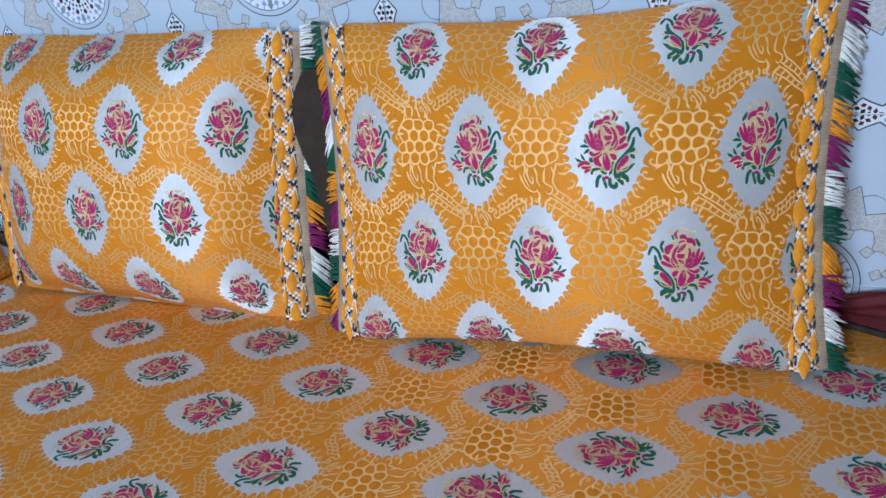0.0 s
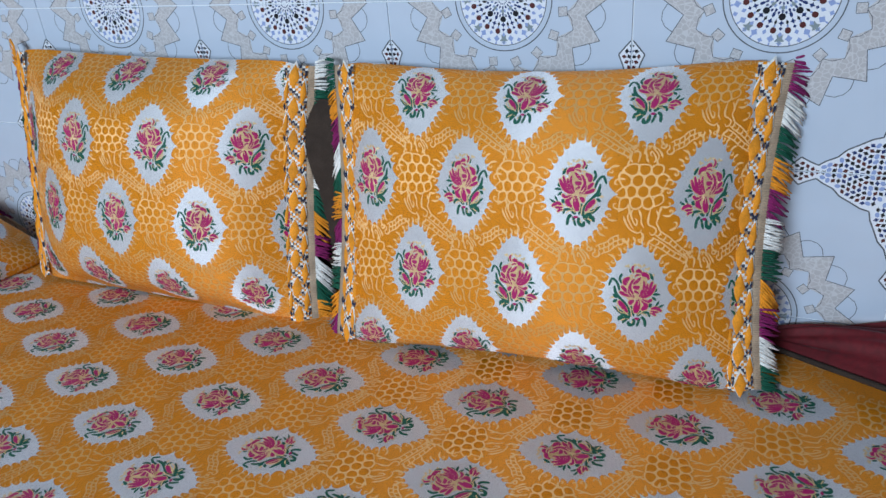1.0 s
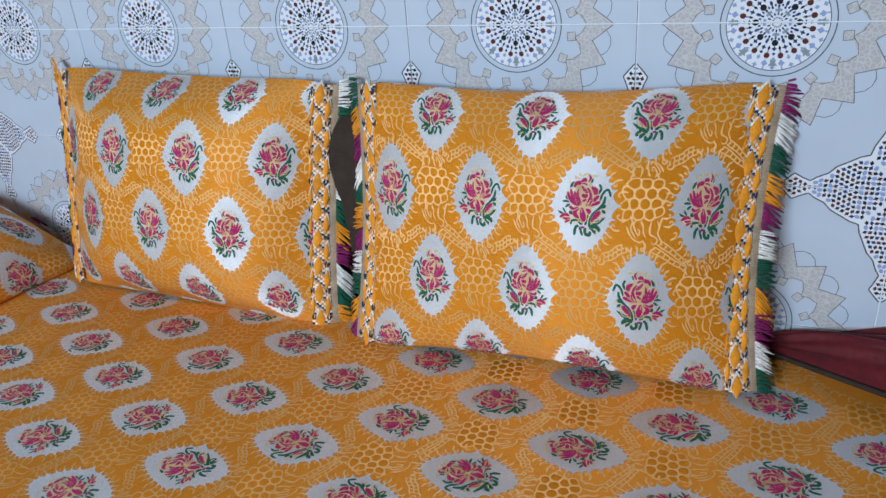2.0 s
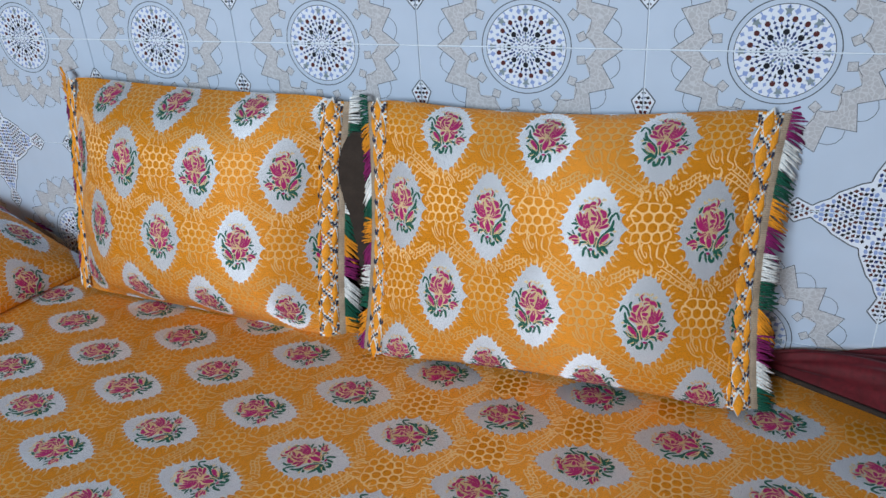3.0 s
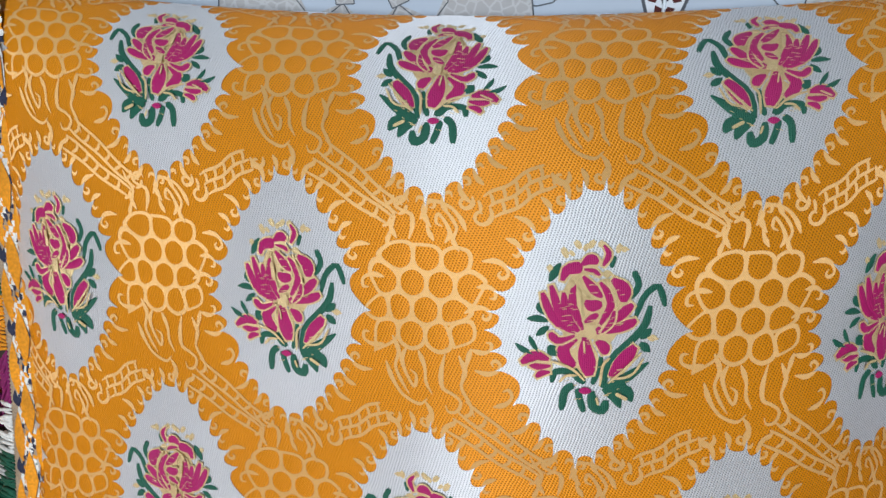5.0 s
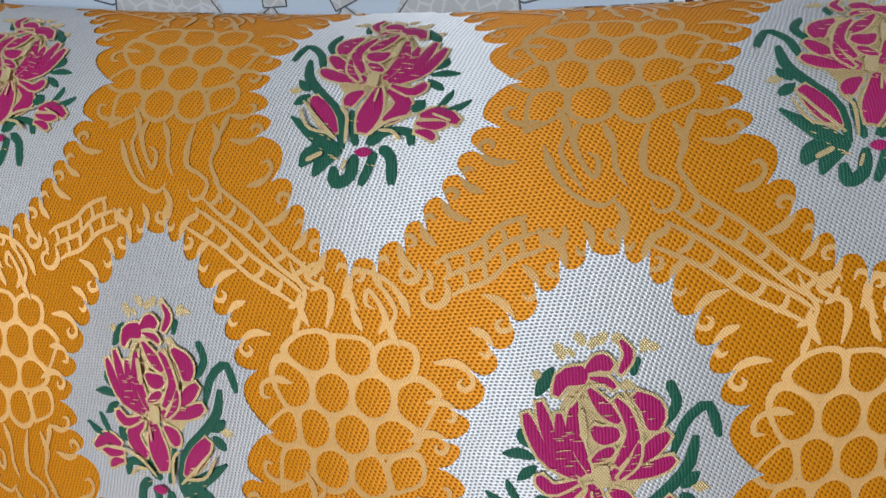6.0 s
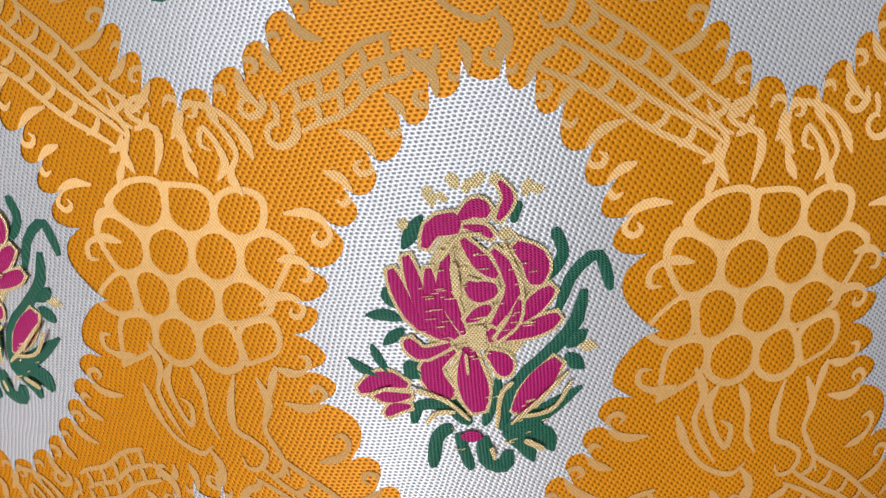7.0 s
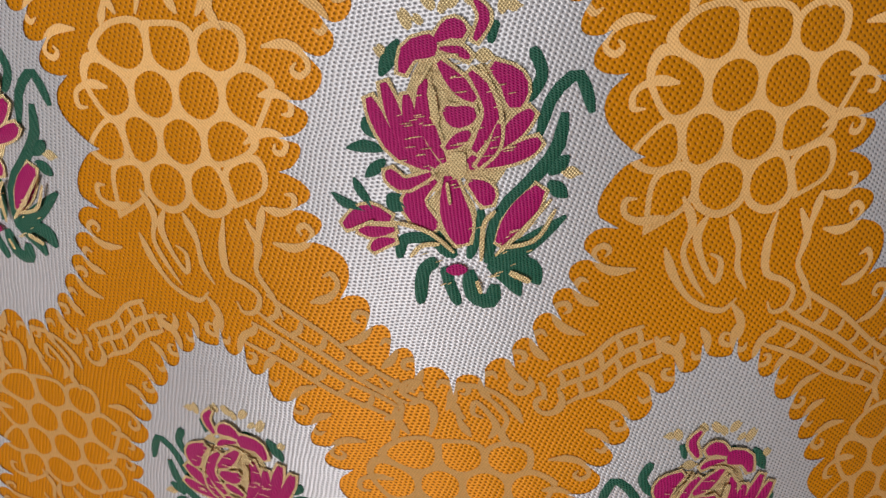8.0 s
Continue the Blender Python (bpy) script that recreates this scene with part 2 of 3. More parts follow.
CELLS = cloth_cells()


def curve_points(pts, n):
    """A smooth line through a few points."""
    pts = [Vector((*p, 0)) for p in pts]
    if len(pts) == 2:
        return [pts[0].lerp(pts[1], i / (n - 1)) for i in range(n)]
    ext = [2 * pts[0] - pts[1], *pts, 2 * pts[-1] - pts[-2]]
    out = []
    for i in range(n):
        f = i / (n - 1) * (len(pts) - 1)
        k = min(int(f), len(pts) - 2)
        u = f - k
        a, b, c, d = ext[k:k + 4]
        out.append(0.5 * ((2 * b) + (c - a) * u + (2 * a - 5 * b + 4 * c - d) * u * u + (3 * b - a - 3 * c + d) * u ** 3))
    return out


def stroke(pts, width, shape, extra=0.0, n=9):
    """A ribbon of three rows of points along a line: (s, t, rise 0 or 1). shape: leaf, drop or stem."""
    line = curve_points(pts, n)
    rows = []
    for i, p in enumerate(line):
        f = i / (n - 1)
        d = (line[min(i + 1, n - 1)] - line[max(i - 1, 0)]).normalized()
        side = Vector((-d.y, d.x, 0))
        if shape == "leaf":
            w = math.sin(math.pi * (0.06 + 0.9 * f)) ** 0.8
        elif shape == "petal":
            w = math.sin(math.pi * (0.07 + 0.83 * f ** 1.15)) ** 0.7
        elif shape == "drop":
            w = math.sin(math.pi * min(1, 0.05 + 0.93 * f ** 1.5)) ** 0.7
        elif shape == "vine":
            w = min(1, 0.25 + 5 * f) * (1.5 - 0.95 * f ** 0.7 + 0.16 * math.sin(11 * f)) * (1 if f < 0.9 else 1 - 3.0 * (f - 0.9))
        else:
            w = min(1, 0.55 + 4 * f) * (1 if f < 0.85 else 0.55 + 3 * (1 - f))
        w = w * width / 2 + extra
        q = p - d * extra if i == 0 else p + d * extra if i == n - 1 else p
        rows.append((q + side * w, q, q - side * w))
    verts = [(v.x, v.y, k == 1) for r in rows for k, v in enumerate(r)]
    faces = [(3 * i + k, 3 * i + k + 1, 3 * i + k + 4, 3 * i + k + 3) for i in range(n - 1) for k in (0, 1)]
    return verts, faces


# the woven bouquet in millimetres from the medallion's middle: points from root to tip, then the width
OUTER_PETALS = [
    ((-6.9, -1.4), (-16.8, 4.1), (-22.3, 12.9), (-25.1, 19.3), 3.8), ((-5.2, -0.3), (-13, 5.2), (-17.4, 14), (-20.7, 23.4), 4),
    ((-4.7, 0.2), (-10.2, 6.3), (-13, 14), (-14.1, 20.1), 3.5), ((-3, 0.8), (-6.3, 7.4), (-9.3, 15.1), (-8.9, 24.5), 3.8),
    ((3.6, 0.8), (14.1, 7.4), (18.5, 11.8), (21.8, 15.1), 4.4), ((4.1, -0.6), (14.1, 1.9), (20.7, 4.6), (24.2, 6.8), 4.2),
    ((-6.9, -2.5), (-14.6, -5.8), (-18.5, -3.6), (-19.6, -1.4), 3.5), ((10.2, 27.8), (16.3, 22.8), (16.8, 16.2), 6),
]
INNER_PETALS = [
    ((-15.2, 26.1), (-13, 31.7), (-6.9, 33.3), (-5.2, 33.6), 5.1), ((-5.8, 34.7), (-1.4, 37.7), (2.5, 36.1), 4.4),
    ((-4.5, 32.5), (0.8, 31.7), (3.9, 29.7), 2.2), ((-4.7, 28.9), (0.8, 22.8), (5.8, 18.6), 4), ((-3, 16.2), (0.8, 13.8), (5.8, 15.1), 5.1),
    ((-2.5, 5), (0.8, 7.2), (4.3, 9.6), 3.1), ((4.1, 26.1), (8.5, 20.6), (10.5, 14), (5.5, 4.1), 3.8), ((6.6, -0.3), (11, 5.2), (12.4, 11.8), 2.4),
]
SKIRT = [
    ((-5.8, -4.2), (-11.9, -9.2), (-11.3, -14.7), (-5.8, -19.3), 5.7), ((-1.6, -3.1), (-0.8, -11.4), (0.8, -18), (2.1, -24.4), 7.3),
    ((4.3, -5), (8.5, -8.1), (9.6, -12.2), 4.9), ((4.8, 45.1), (7.7, 40.5), (5.2, 34.4), 2.6),
]
BUDS = [
    ((13, -24.6), (18.5, -16.9), (25.1, -7.5), 6.4), ((-19.6, -16.7), (-26.8, -15.2), (-34.3, -19.6), 4.6),
    ((-18.5, -20), (-24.5, -21.1), (-29.8, -20.4), 3.1), ((-18.5, -23.5), (-23.2, -24.6), (-25.9, -27), 2.9),
]
LEAVES = [
    ((-21.2, 4.1), (-26.8, 5.2), (-32.5, 4.6), 3.1), ((-21.8, 7.4), (-25.7, 10.7), (-26.8, 13.8), 3.3), ((-20.7, 1.3), (-24, -1.4), (-27, -4.1), 3.1),
    ((-25.1, -13.6), (-29, -8.1), (-30.8, -4.3), 2.4), ((-26.8, -14.7), (-33.4, -12.5), (-38, -9.2), 2.6), ((27.3, -3.6), (33.2, 1.7), 3.8),
    ((27.3, -5.8), (33.2, -10.7), 3.8), ((-21.8, 25.3), (-16.6, 35.2), 3.8), ((-10.4, 35.4), (-6.5, 36.3), 2.2), ((-15.7, -14.1), (-20.4, -9.2), 4.9),
    ((9.6, -31.2), (19.6, -26.8), (33.2, -16.7), 4.9), ((9.6, -31.8), (16.3, -35.6), (20, -42.7), 5.3), ((10.7, -31.2), (21.8, -33.2), (26, -38.9), 6),
    ((11.3, -30.7), (22.2, -29.3), 2.9),
]
STEMS = [
    ((9.6, -31.2), (13, -15.8), (22.9, -4.7), (29.5, 4.1), (31.3, 14.2), 3.8), ((24, 7.4), (27.3, 18.4), (33.9, 24.5), (37.2, 19.5), (39, 13.8), 3.1),
    ((21.2, 32.2), (24.2, 25), (20.7, 17.8), 3.1), ((11, 39.6), (9.4, 33.6), 2.2), ((4.1, -29.6), (6.9, -20.2), (7.7, -13.8), 2.9),
    ((-0.3, -29.2), (-6.9, -20.2), (-16.8, -11.4), 3.8), ((-1.9, -29), (-6.9, -23.5), (-15.7, -23.5), (-17.5, -29.5), 3.3),
    ((-5.8, -30.1), (-10.2, -34.5), (-11.5, -45.3), 3.8), ((-3.6, -32.3), (-1.9, -38.9), (0.6, -45.8), 3.3),
    ((4.1, -33.4), (5.2, -42.2), (10.7, -44.7), (12.1, -38.5), 4.4),
]
GOLD_THREADS = [
    ((7.7, -29.6), (8.5, -18), (11.9, -13.6), 1.5), ((-0.3, -26.8), (-8, -20.2), (-19, -16.9), 1.4),
    ((11.9, -27.9), (19.6, -20.2), (28.2, -10.5), 1.4), ((14.3, -25.5), (24, -22.9), (29.5, -13.6), 1.4),
    ((-13.7, -28.3), (-10.2, -24.6), (-4.7, -24), 1.5), ((16.3, -33.6), (22.7, -37), 2), ((6.3, -36.2), (7.7, -40.6), 1.3),
    ((0.8, 4.1), (1, -3.6), 4.9), ((-6.9, 22.3), (-5.2, 11.8), 2.4), ((6.9, 28.3), (11.9, 18.4), (13.5, 11.8), 1.3),
    ((-10.2, 22.8), (-5.8, 29.4), (0.8, 30.6), 1.3), ((18.5, -22.4), (22.9, -16.9), 1.1), ((-31.7, -20.2), (-24.5, -16.9), 1.1),
    ((-1.4, -11.4), (-2.3, -4.7), 1), ((-5.8, -9.2), (-3.6, -3.6), 1.1),
]
GOLD_TOP = [
    ((-13.5, 37.7), (-15.7, 43.6), 3.5), ((-10, 38.9), (-12.2, 42), 2.4), ((-6.9, 42.7), (-9.3, 47.3), 3.5), ((-4.5, 41.6), (-3.4, 46), 2.4),
    ((-2.3, 43.1), (-0.1, 47.8), 3.5), ((3, 43.8), (4.1, 47.8), 2.6), ((14.1, 42.5), (17.1, 44), 3.3), ((12.4, 41.1), (13.2, 46.2), 3.1),
    ((-21, 30.1), (-22.3, 34.1), 3.3), ((5.2, 30.3), (10.3, 30.6), 4.2), ((31.7, -3.6), (36.3, -3), 4),
]


def bouquet_strokes():
    """All strokes of the woven bouquet as (verts, faces, material, level)."""
    out = []

    def put(row, shape, mat, level, extra=0.0, n=8):
        *pts, width = row
        v, f = stroke([(x / 1000, y / 1000) for x, y in pts], width / 1000, shape, extra, n)
        out.append((v, f, mat, level))
    for k, row in enumerate(STEMS):
        put((*row[:-1], row[-1] * 1.15), "stem", 1, 0.00045 + 0.00001 * k, n=10)
    for k, row in enumerate(LEAVES):
        put((*row[:-1], row[-1] * 1.25), "leaf", 1, 0.00056 + 0.00001 * k)
    for k, row in enumerate((((-8.0, -8.0), (-6.0, 12.0), (-7.0, 32.0), 20.0), ((8.0, -8.0), (8.0, 10.0), (8.0, 28.0), 20.0), ((-3.0, -24.0), (0.0, -6.0), 16.0))):
        put(row, "leaf", 2, 0.00069 + 0.00001 * k)
    for k, row in enumerate(BUDS + SKIRT + OUTER_PETALS + INNER_PETALS):
        row = (*row[:-1], row[-1] * 1.24)
        put(row, "petal", 2, 0.00096 + 0.00006 * k, 0.0010)
        put(row, "petal", 0, 0.00100 + 0.00006 * k)
    rng = random.Random(21)
    for _ in range(70):
        ang, far = rng.uniform(0, 6.28), rng.uniform(0.1, 1.0) ** 0.6
        x, y, w = 19 * far * math.cos(ang), 12 - 19 * far * math.sin(ang), rng.uniform(0.6, 1.8)
        put(((x - w, y - 0.3), (x + w, y + 0.1), rng.uniform(0.25, 0.45)), "stem", 2, 0.0031, n=3)
    for _ in range(26):
        x, y, w = rng.uniform(-12, 25), rng.uniform(-39, -17), rng.uniform(0.6, 1.6)
        put(((x - w, y - 0.4), (x + w, y + 0.4), rng.uniform(0.3, 0.6)), "stem", 2, 0.0016, n=3)
    for k, row in enumerate(GOLD_THREADS):
        put(row, "stem", 2, 0.0028 + 0.00002 * k)
    for k, row in enumerate(GOLD_TOP):
        put(row, "leaf", 2, 0.00045 + 0.00001 * k, n=5)
        (x0, y0), (x1, y1), w = row
        for d in (-0.8, 0.7):
            put(((x0 + d, y0 + 0.5), (x1 + 1.6 * d, y1 - 0.8), w * 0.45), "leaf", 2, 0.00062 + 0.00001 * k, n=5)
    put(((-3.0, -32.9), (3.6, -32.9), 4.0), "leaf", 0, 0.0020)
    return out


BOUQUET = bouquet_strokes()


def lay_bouquet(name, surface, s0, t0, flip, parent):
    """surface turns rows of (s, t, lift) into places on the cloth."""
    verts, faces, slots, uvs = [], [], [], []
    for v, f, mat, level in BOUQUET:
        base = len(verts)
        for s, t, up in v:
            s = s * flip
            verts.append((s0 + s, t0 + t, level + 0.00015 + ((0.0006, 0.0009, 0.00015)[mat] if up else 0)))
            uvs.append((s, t))
        for q in f:
            faces.append(tuple(base + k for k in (q if flip < 0 else q[::-1])))
            slots.append(mat)
    return mesh_ob(name, surface(np.array(verts)), faces, [MAGENTA, GREEN, GOLD], parent, slots, uvs)


def lay_medallion(surface, s0, t0, parent):
    rings = (1.0, 0.93, 0.8, 0.65, 0.5, 0.33, 0.16)
    n = len(RIM)
    verts = [(s0 + x * k, t0 + y * k, 0.00048) for k in rings for x, y in RIM] + [(s0, t0, 0.00048)]
    uvs = [(x * k, y * k) for k in rings for x, y in RIM] + [(0, 0)]
    faces = [(a * n + i, a * n + (i + 1) % n, (a + 1) * n + (i + 1) % n, (a + 1) * n + i) for a in range(len(rings) - 1) for i in range(n)]
    faces += [((len(rings) - 1) * n + i, (len(rings) - 1) * n + (i + 1) % n, len(verts) - 1) for i in range(n)]
    return mesh_ob("medallion", surface(np.array(verts)), faces, [SILVER], parent, None, uvs)


CURLS = []
for i, a in enumerate(LOBE_MID):
    r = medallion_radius(a) - 0.0005
    c, s = math.cos(a), math.sin(a)
    turn = 1 if c * s > 0 else -1
    big = 0.72 + 0.0035 * SCALLOPS[i]
    hook = [(18, 2.5), (12, 6.5), (6, 7.0), (2, 4.0), (3.5, 0.5), (6.5, 1.0), (6.2, 3.6)] if i % 2 else [(15, 5.0), (9, 7.2), (4, 6.0), (3, 2.2), (6, 1.2)]
    pts = [(r * c + (d * c - turn * w * s) * big / 1000, r * s + (d * s + turn * w * c) * big / 1000) for d, w in hook]
    CURLS.append(stroke(pts, 0.0023, "vine", 0.0, 16))


# scrolls under and over the honeycomb, in millimetres from its middle
FINGERS = [[(-11, -24), (-14, -31), (-11, -40), (-6, -47), (-5, -40), (-9, -37)], [(-4, -25), (0, -34), (1, -43), (5, -50)],
           [(12, -25), (10, -36), (11, -45), (17, -48), (22, -52), (20, -58), (15, -59), (13, -55)], [(20, -25), (24, -34), (22, -43), (27, -52), (30, -60)],
           [(27, -20), (24, -32), (22, -41)], [(-20, -18), (-16, -27), (-18, -36), (-14, -45), (-9, -52)], [(-24, -34), (-20, -44), (-13, -53), (-3, -57), (2, -53)]]
for k, line in enumerate(FINGERS):
    CURLS.append(stroke([((89 + x) / 1000, (5 + y) / 1000) for x, y in line], 0.0023, "vine", 0.0, 18))
    CURLS.append(stroke([((89 - x * 0.9) / 1000, (26 - y * 0.68) / 1000) for x, y in line], 0.0022, "vine", 0.0, 18))
U, W = math.cos(radians(-32)), math.sin(radians(-32))


def on_band(side, p, q):
    return (side * (PITCH / 4 + (p * U - q * W) / 1000), ROW / 2 + (p * W + q * U) / 1000)


# a straight ladder up one side of the medallion and a finer net with scrolls up the other
for q in (-9, -2, 2, 9):
    CURLS.append(stroke([on_band(1, p, q * (1 - 0.008 * p) + 0.6 * math.sin(p / 6 + q)) for p in range(-30, 31, 6)], 0.0019, "stem", 0.0, 14))
for q in (-8, -1.5, 5):
    CURLS.append(stroke([on_band(-1, p, q + 0.9 * math.sin(p / 3.6 + q)) for p in range(-22, 15, 4)], 0.0020, "stem", 0.0, 18))
for k in range(-3, 4):
    for q, o in ((-9, 0), (2, 4.0)):
        p = k * 9.4 + o
        CURLS.append(stroke([on_band(1, p - 1.5, q), on_band(1, p + 0.6, q + 3.5), on_band(1, p - 0.5, q + 7)], 0.0022, "stem", 0.0, 5))
for k in range(-3, 3):
    for q, o in ((-8, 0), (-1.5, 3.5)):
        p = k * 7.4 + o
        CURLS.append(stroke([on_band(-1, p + 1, q), on_band(-1, p - 0.6, q + 3.2), on_band(-1, p - 1, q + 6.5)], 0.0020, "stem", 0.0, 5))
for p0, q0, size in ((20, -3, 6.5), (24, 8, 5.0), (-26, -6, 5.0)):
    CURLS.append(stroke([on_band(-1, p0 + size * (1 - 0.1 * n) * math.cos(0.75 * n + 3), q0 + size * (1 - 0.1 * n) * math.sin(0.75 * n + 3)) for n in range(9)], 0.0022, "vine", 0.0, 22))


def lay_cells(surface, centres, inside, parent):
    """The raised orange cells of all repeats, and the cream curls on them."""
    verts, faces, slots, uvs = [], [], [], []
    for s0, t0 in centres:
        for poly in CELLS:
            cx = sum(p[0] for p in poly) / len(poly)
            cy = sum(p[1] for p in poly) / len(poly)
            if not inside(s0 + cx, t0 + cy):
                continue
            base, n = len(verts), len(poly)
            for k, lift in ((1.34, 0.00012 + 0.00001 * (len(verts) % 7)), (1.0, 0.00013), (0.86, 0.00026)):
                for x, y in poly:
                    x, y = cx + (x - cx) * k, cy + (y - cy) * k
                    verts.append((s0 + x, t0 + y, lift))
                    uvs.append((s0 + x, t0 + y))
            verts.append((s0 + cx, t0 + cy, 0.00026))
            uvs.append((s0 + cx, t0 + cy))
            for i in range(n):
                j = (i + 1) % n
                m = base + n
                faces += [(base + i, base + j, m + j, m + i), (m + i, m + j, m + n + j, m + n + i), (m + n + i, m + n + j, base + 3 * n)]
                slots += [1, 0, 0]
        for k, (v, f) in enumerate(CURLS):
            if not inside(s0 + v[0][0], t0 + v[0][1]):
                continue
            base = len(verts)
            for x, y, up in v:
                verts.append((s0 + x, t0 + y, 0.00028 + 0.000007 * (k * 7 % 23)))
                uvs.append((s0 + x, t0 + y))
            faces += [tuple(base + w for w in q[::-1]) for q in f]
            slots += [1] * len(f)
    return tagged(mesh_ob("brocade_relief", surface(np.array(verts)), faces, [ORANGE, CREAM], parent, slots, uvs), kind="stuff")


# ---- the room ----
tagged(box("floor", (-2.7, -3.1, -0.1), (2.6, 1.2, 0.0), FLOORM), "unseen beige tiled floor of the sitting room, darkened to cut bounced light", "floor", kind="structure")
# unseen ceiling and plain walls, their dark plaster keeps the fill light low
tagged(box("ceiling", (-2.7, -3.1, 2.7), (2.6, 1.2, 2.8), PLASTER), "unseen plastered ceiling of the sitting room, darkened to cut bounced light", "ceiling", kind="structure")
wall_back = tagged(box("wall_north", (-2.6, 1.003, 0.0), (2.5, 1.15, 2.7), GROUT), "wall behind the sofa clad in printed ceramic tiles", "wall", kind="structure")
tagged(box("wall_west", (-2.7, -3.0, 0.0), (-2.6, 1.15, 2.7), PLASTER), "plain unseen plastered side wall, darkened to cut bounced light", "wall", kind="structure")
tagged(box("wall_east", (2.5, -3.0, 0.0), (2.6, 1.15, 2.7), PLASTER), "plain unseen plastered side wall, darkened to cut bounced light", "wall", kind="structure")
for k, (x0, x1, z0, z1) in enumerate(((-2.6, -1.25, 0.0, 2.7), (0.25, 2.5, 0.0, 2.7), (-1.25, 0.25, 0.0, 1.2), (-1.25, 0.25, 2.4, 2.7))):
    tagged(box("wall_south_%d" % (k + 1), (x0, -3.1, z0), (x1, -3.0, z1), PLASTER), "plain unseen plastered wall round the window opening, darkened to cut bounced light", "wall", kind="structure")

# ---- the sofa ----
mattress = thing("sofa_mattress", "long sofa mattress under an orange brocade cover with silver rose medallions", "sofa", place=(0, 0, 0))
TILT_COVER = radians(4.4)
COVER_AT = (-0.239, 0.702)


def seat_surface(rows):
    """The flat seat: the cloth's down points along the sofa."""
    s, t, lift = rows.T
    c, w = math.cos(TILT_COVER), math.sin(TILT_COVER)
    x = COVER_AT[0] - t * c - s * w
    y = COVER_AT[1] - t * w + s * c
    return np.stack([x, y, seat_height(x, y) + lift], 1)


def seat_height(x, y):
    return SEAT + 0.0 * x


def grid_mesh(name, mat, parent, fn, nu, nv, uvfn=None, closed=False):
    """A sheet from a function of two numbers, 0 to 1."""
    verts = [fn(i / nu, j / nv) for j in range(nv + 1) for i in range(nu + 1)]
    uvs = [uvfn(i / nu, j / nv) for j in range(nv + 1) for i in range(nu + 1)] if uvfn else None
    w = nu + 1
    faces = [(j * w + i, j * w + i + 1, (j + 1) * w + i + 1, (j + 1) * w + i) for j in range(nv) for i in range(nu)]
    return mesh_ob(name, verts, faces, [mat], parent, None, uvs)


base = box("base", (-2.3, 0.16, 0.0), (1.5, 0.99, SEAT - 0.2), MAROON, 0.01, mattress)
cover = box("cover", (-2.3, 0.12, SEAT - 0.2), (1.5, 0.995, SEAT), ORANGE, 0.02, mattress)
layer = cover.data.uv_layers.new(name="UVMap") if not cover.data.uv_layers else cover.data.uv_layers[0]
for loop in cover.data.loops:
    co = cover.data.vertices[loop.vertex_index].co
    layer.data[loop.index].uv = (co.x, co.y)

seat_centres = []
for j in range(-10, 12):
    for i in range(-5, 4):
        s, t = (i + 0.5 * (j % 2)) * PITCH, j * ROW
        x, y, _ = seat_surface(np.array([(s, t, 0.0)]))[0]
        if -1.5 < x < 1.15 and 0.13 < y < 1.05:
            seat_centres.append((s, t, j))


def on_seat(s, t):
    x, y, _ = seat_surface(np.array([(s, t, 0.0)]))[0]
    return 0.14 < y < 0.985


lay_cells(seat_surface, [c[:2] for c in seat_centres], on_seat, mattress)
first = {}
for s, t, j in seat_centres:
    x, y, _ = seat_surface(np.array([(s, t, 0.0)]))[0]
    if not 0.2 < y < 0.93:
        continue
    flip = 1 if j % 2 else -1
    turn = Matrix.Translation((x, y, SEAT)) @ Matrix.Rotation(TILT_COVER + math.pi / 2, 4, "Z")
    if flip not in first:
        flat = lambda rows: rows
        med = lay_medallion(flat, 0, 0, mattress)
        first[flip] = (med, lay_bouquet("bouquet", flat, 0, 0, flip, med))
        med.matrix_local = turn
    else:
        med = first[flip][0].copy()
        scene.collection.objects.link(med)
        med.matrix_local = turn
        rose = first[flip][1].copy()
        scene.collection.objects.link(rose)
        rose.parent = med


# ---- cushions ----
def tube(path, radius, verts, faces, slots, slot, sides=5, flat=1.0, ups=None):
    """A tube along a path, added to lists."""
    n = len(path)
    base = len(verts)
    for i, p in enumerate(path):
        d = (path[min(i + 1, n - 1)] - path[max(i - 1, 0)]).normalized()
        up = (ups[i] if ups else Vector((0, -1, 0)))
        side = d.cross(up).normalized()
        up2 = side.cross(d)
        r = radius * (0.6 if i in (0, n - 1) else 1.0)
        for k in range(sides):
            a = 2 * math.pi * k / sides
            verts.append(p + side * math.cos(a) * r + up2 * math.sin(a) * r * flat)
    for i in range(n - 1):
        for k in range(sides):
            j = (k + 1) % sides
            faces.append((base + i * sides + k, base + i * sides + j, base + (i + 1) * sides + j, base + (i + 1) * sides + k))
            slots.append(slot)
    faces.append(tuple(base + k for k in range(sides))[::-1])
    faces.append(tuple(base + (n - 1) * sides + k for k in range(sides)))
    slots += [slot, slot]


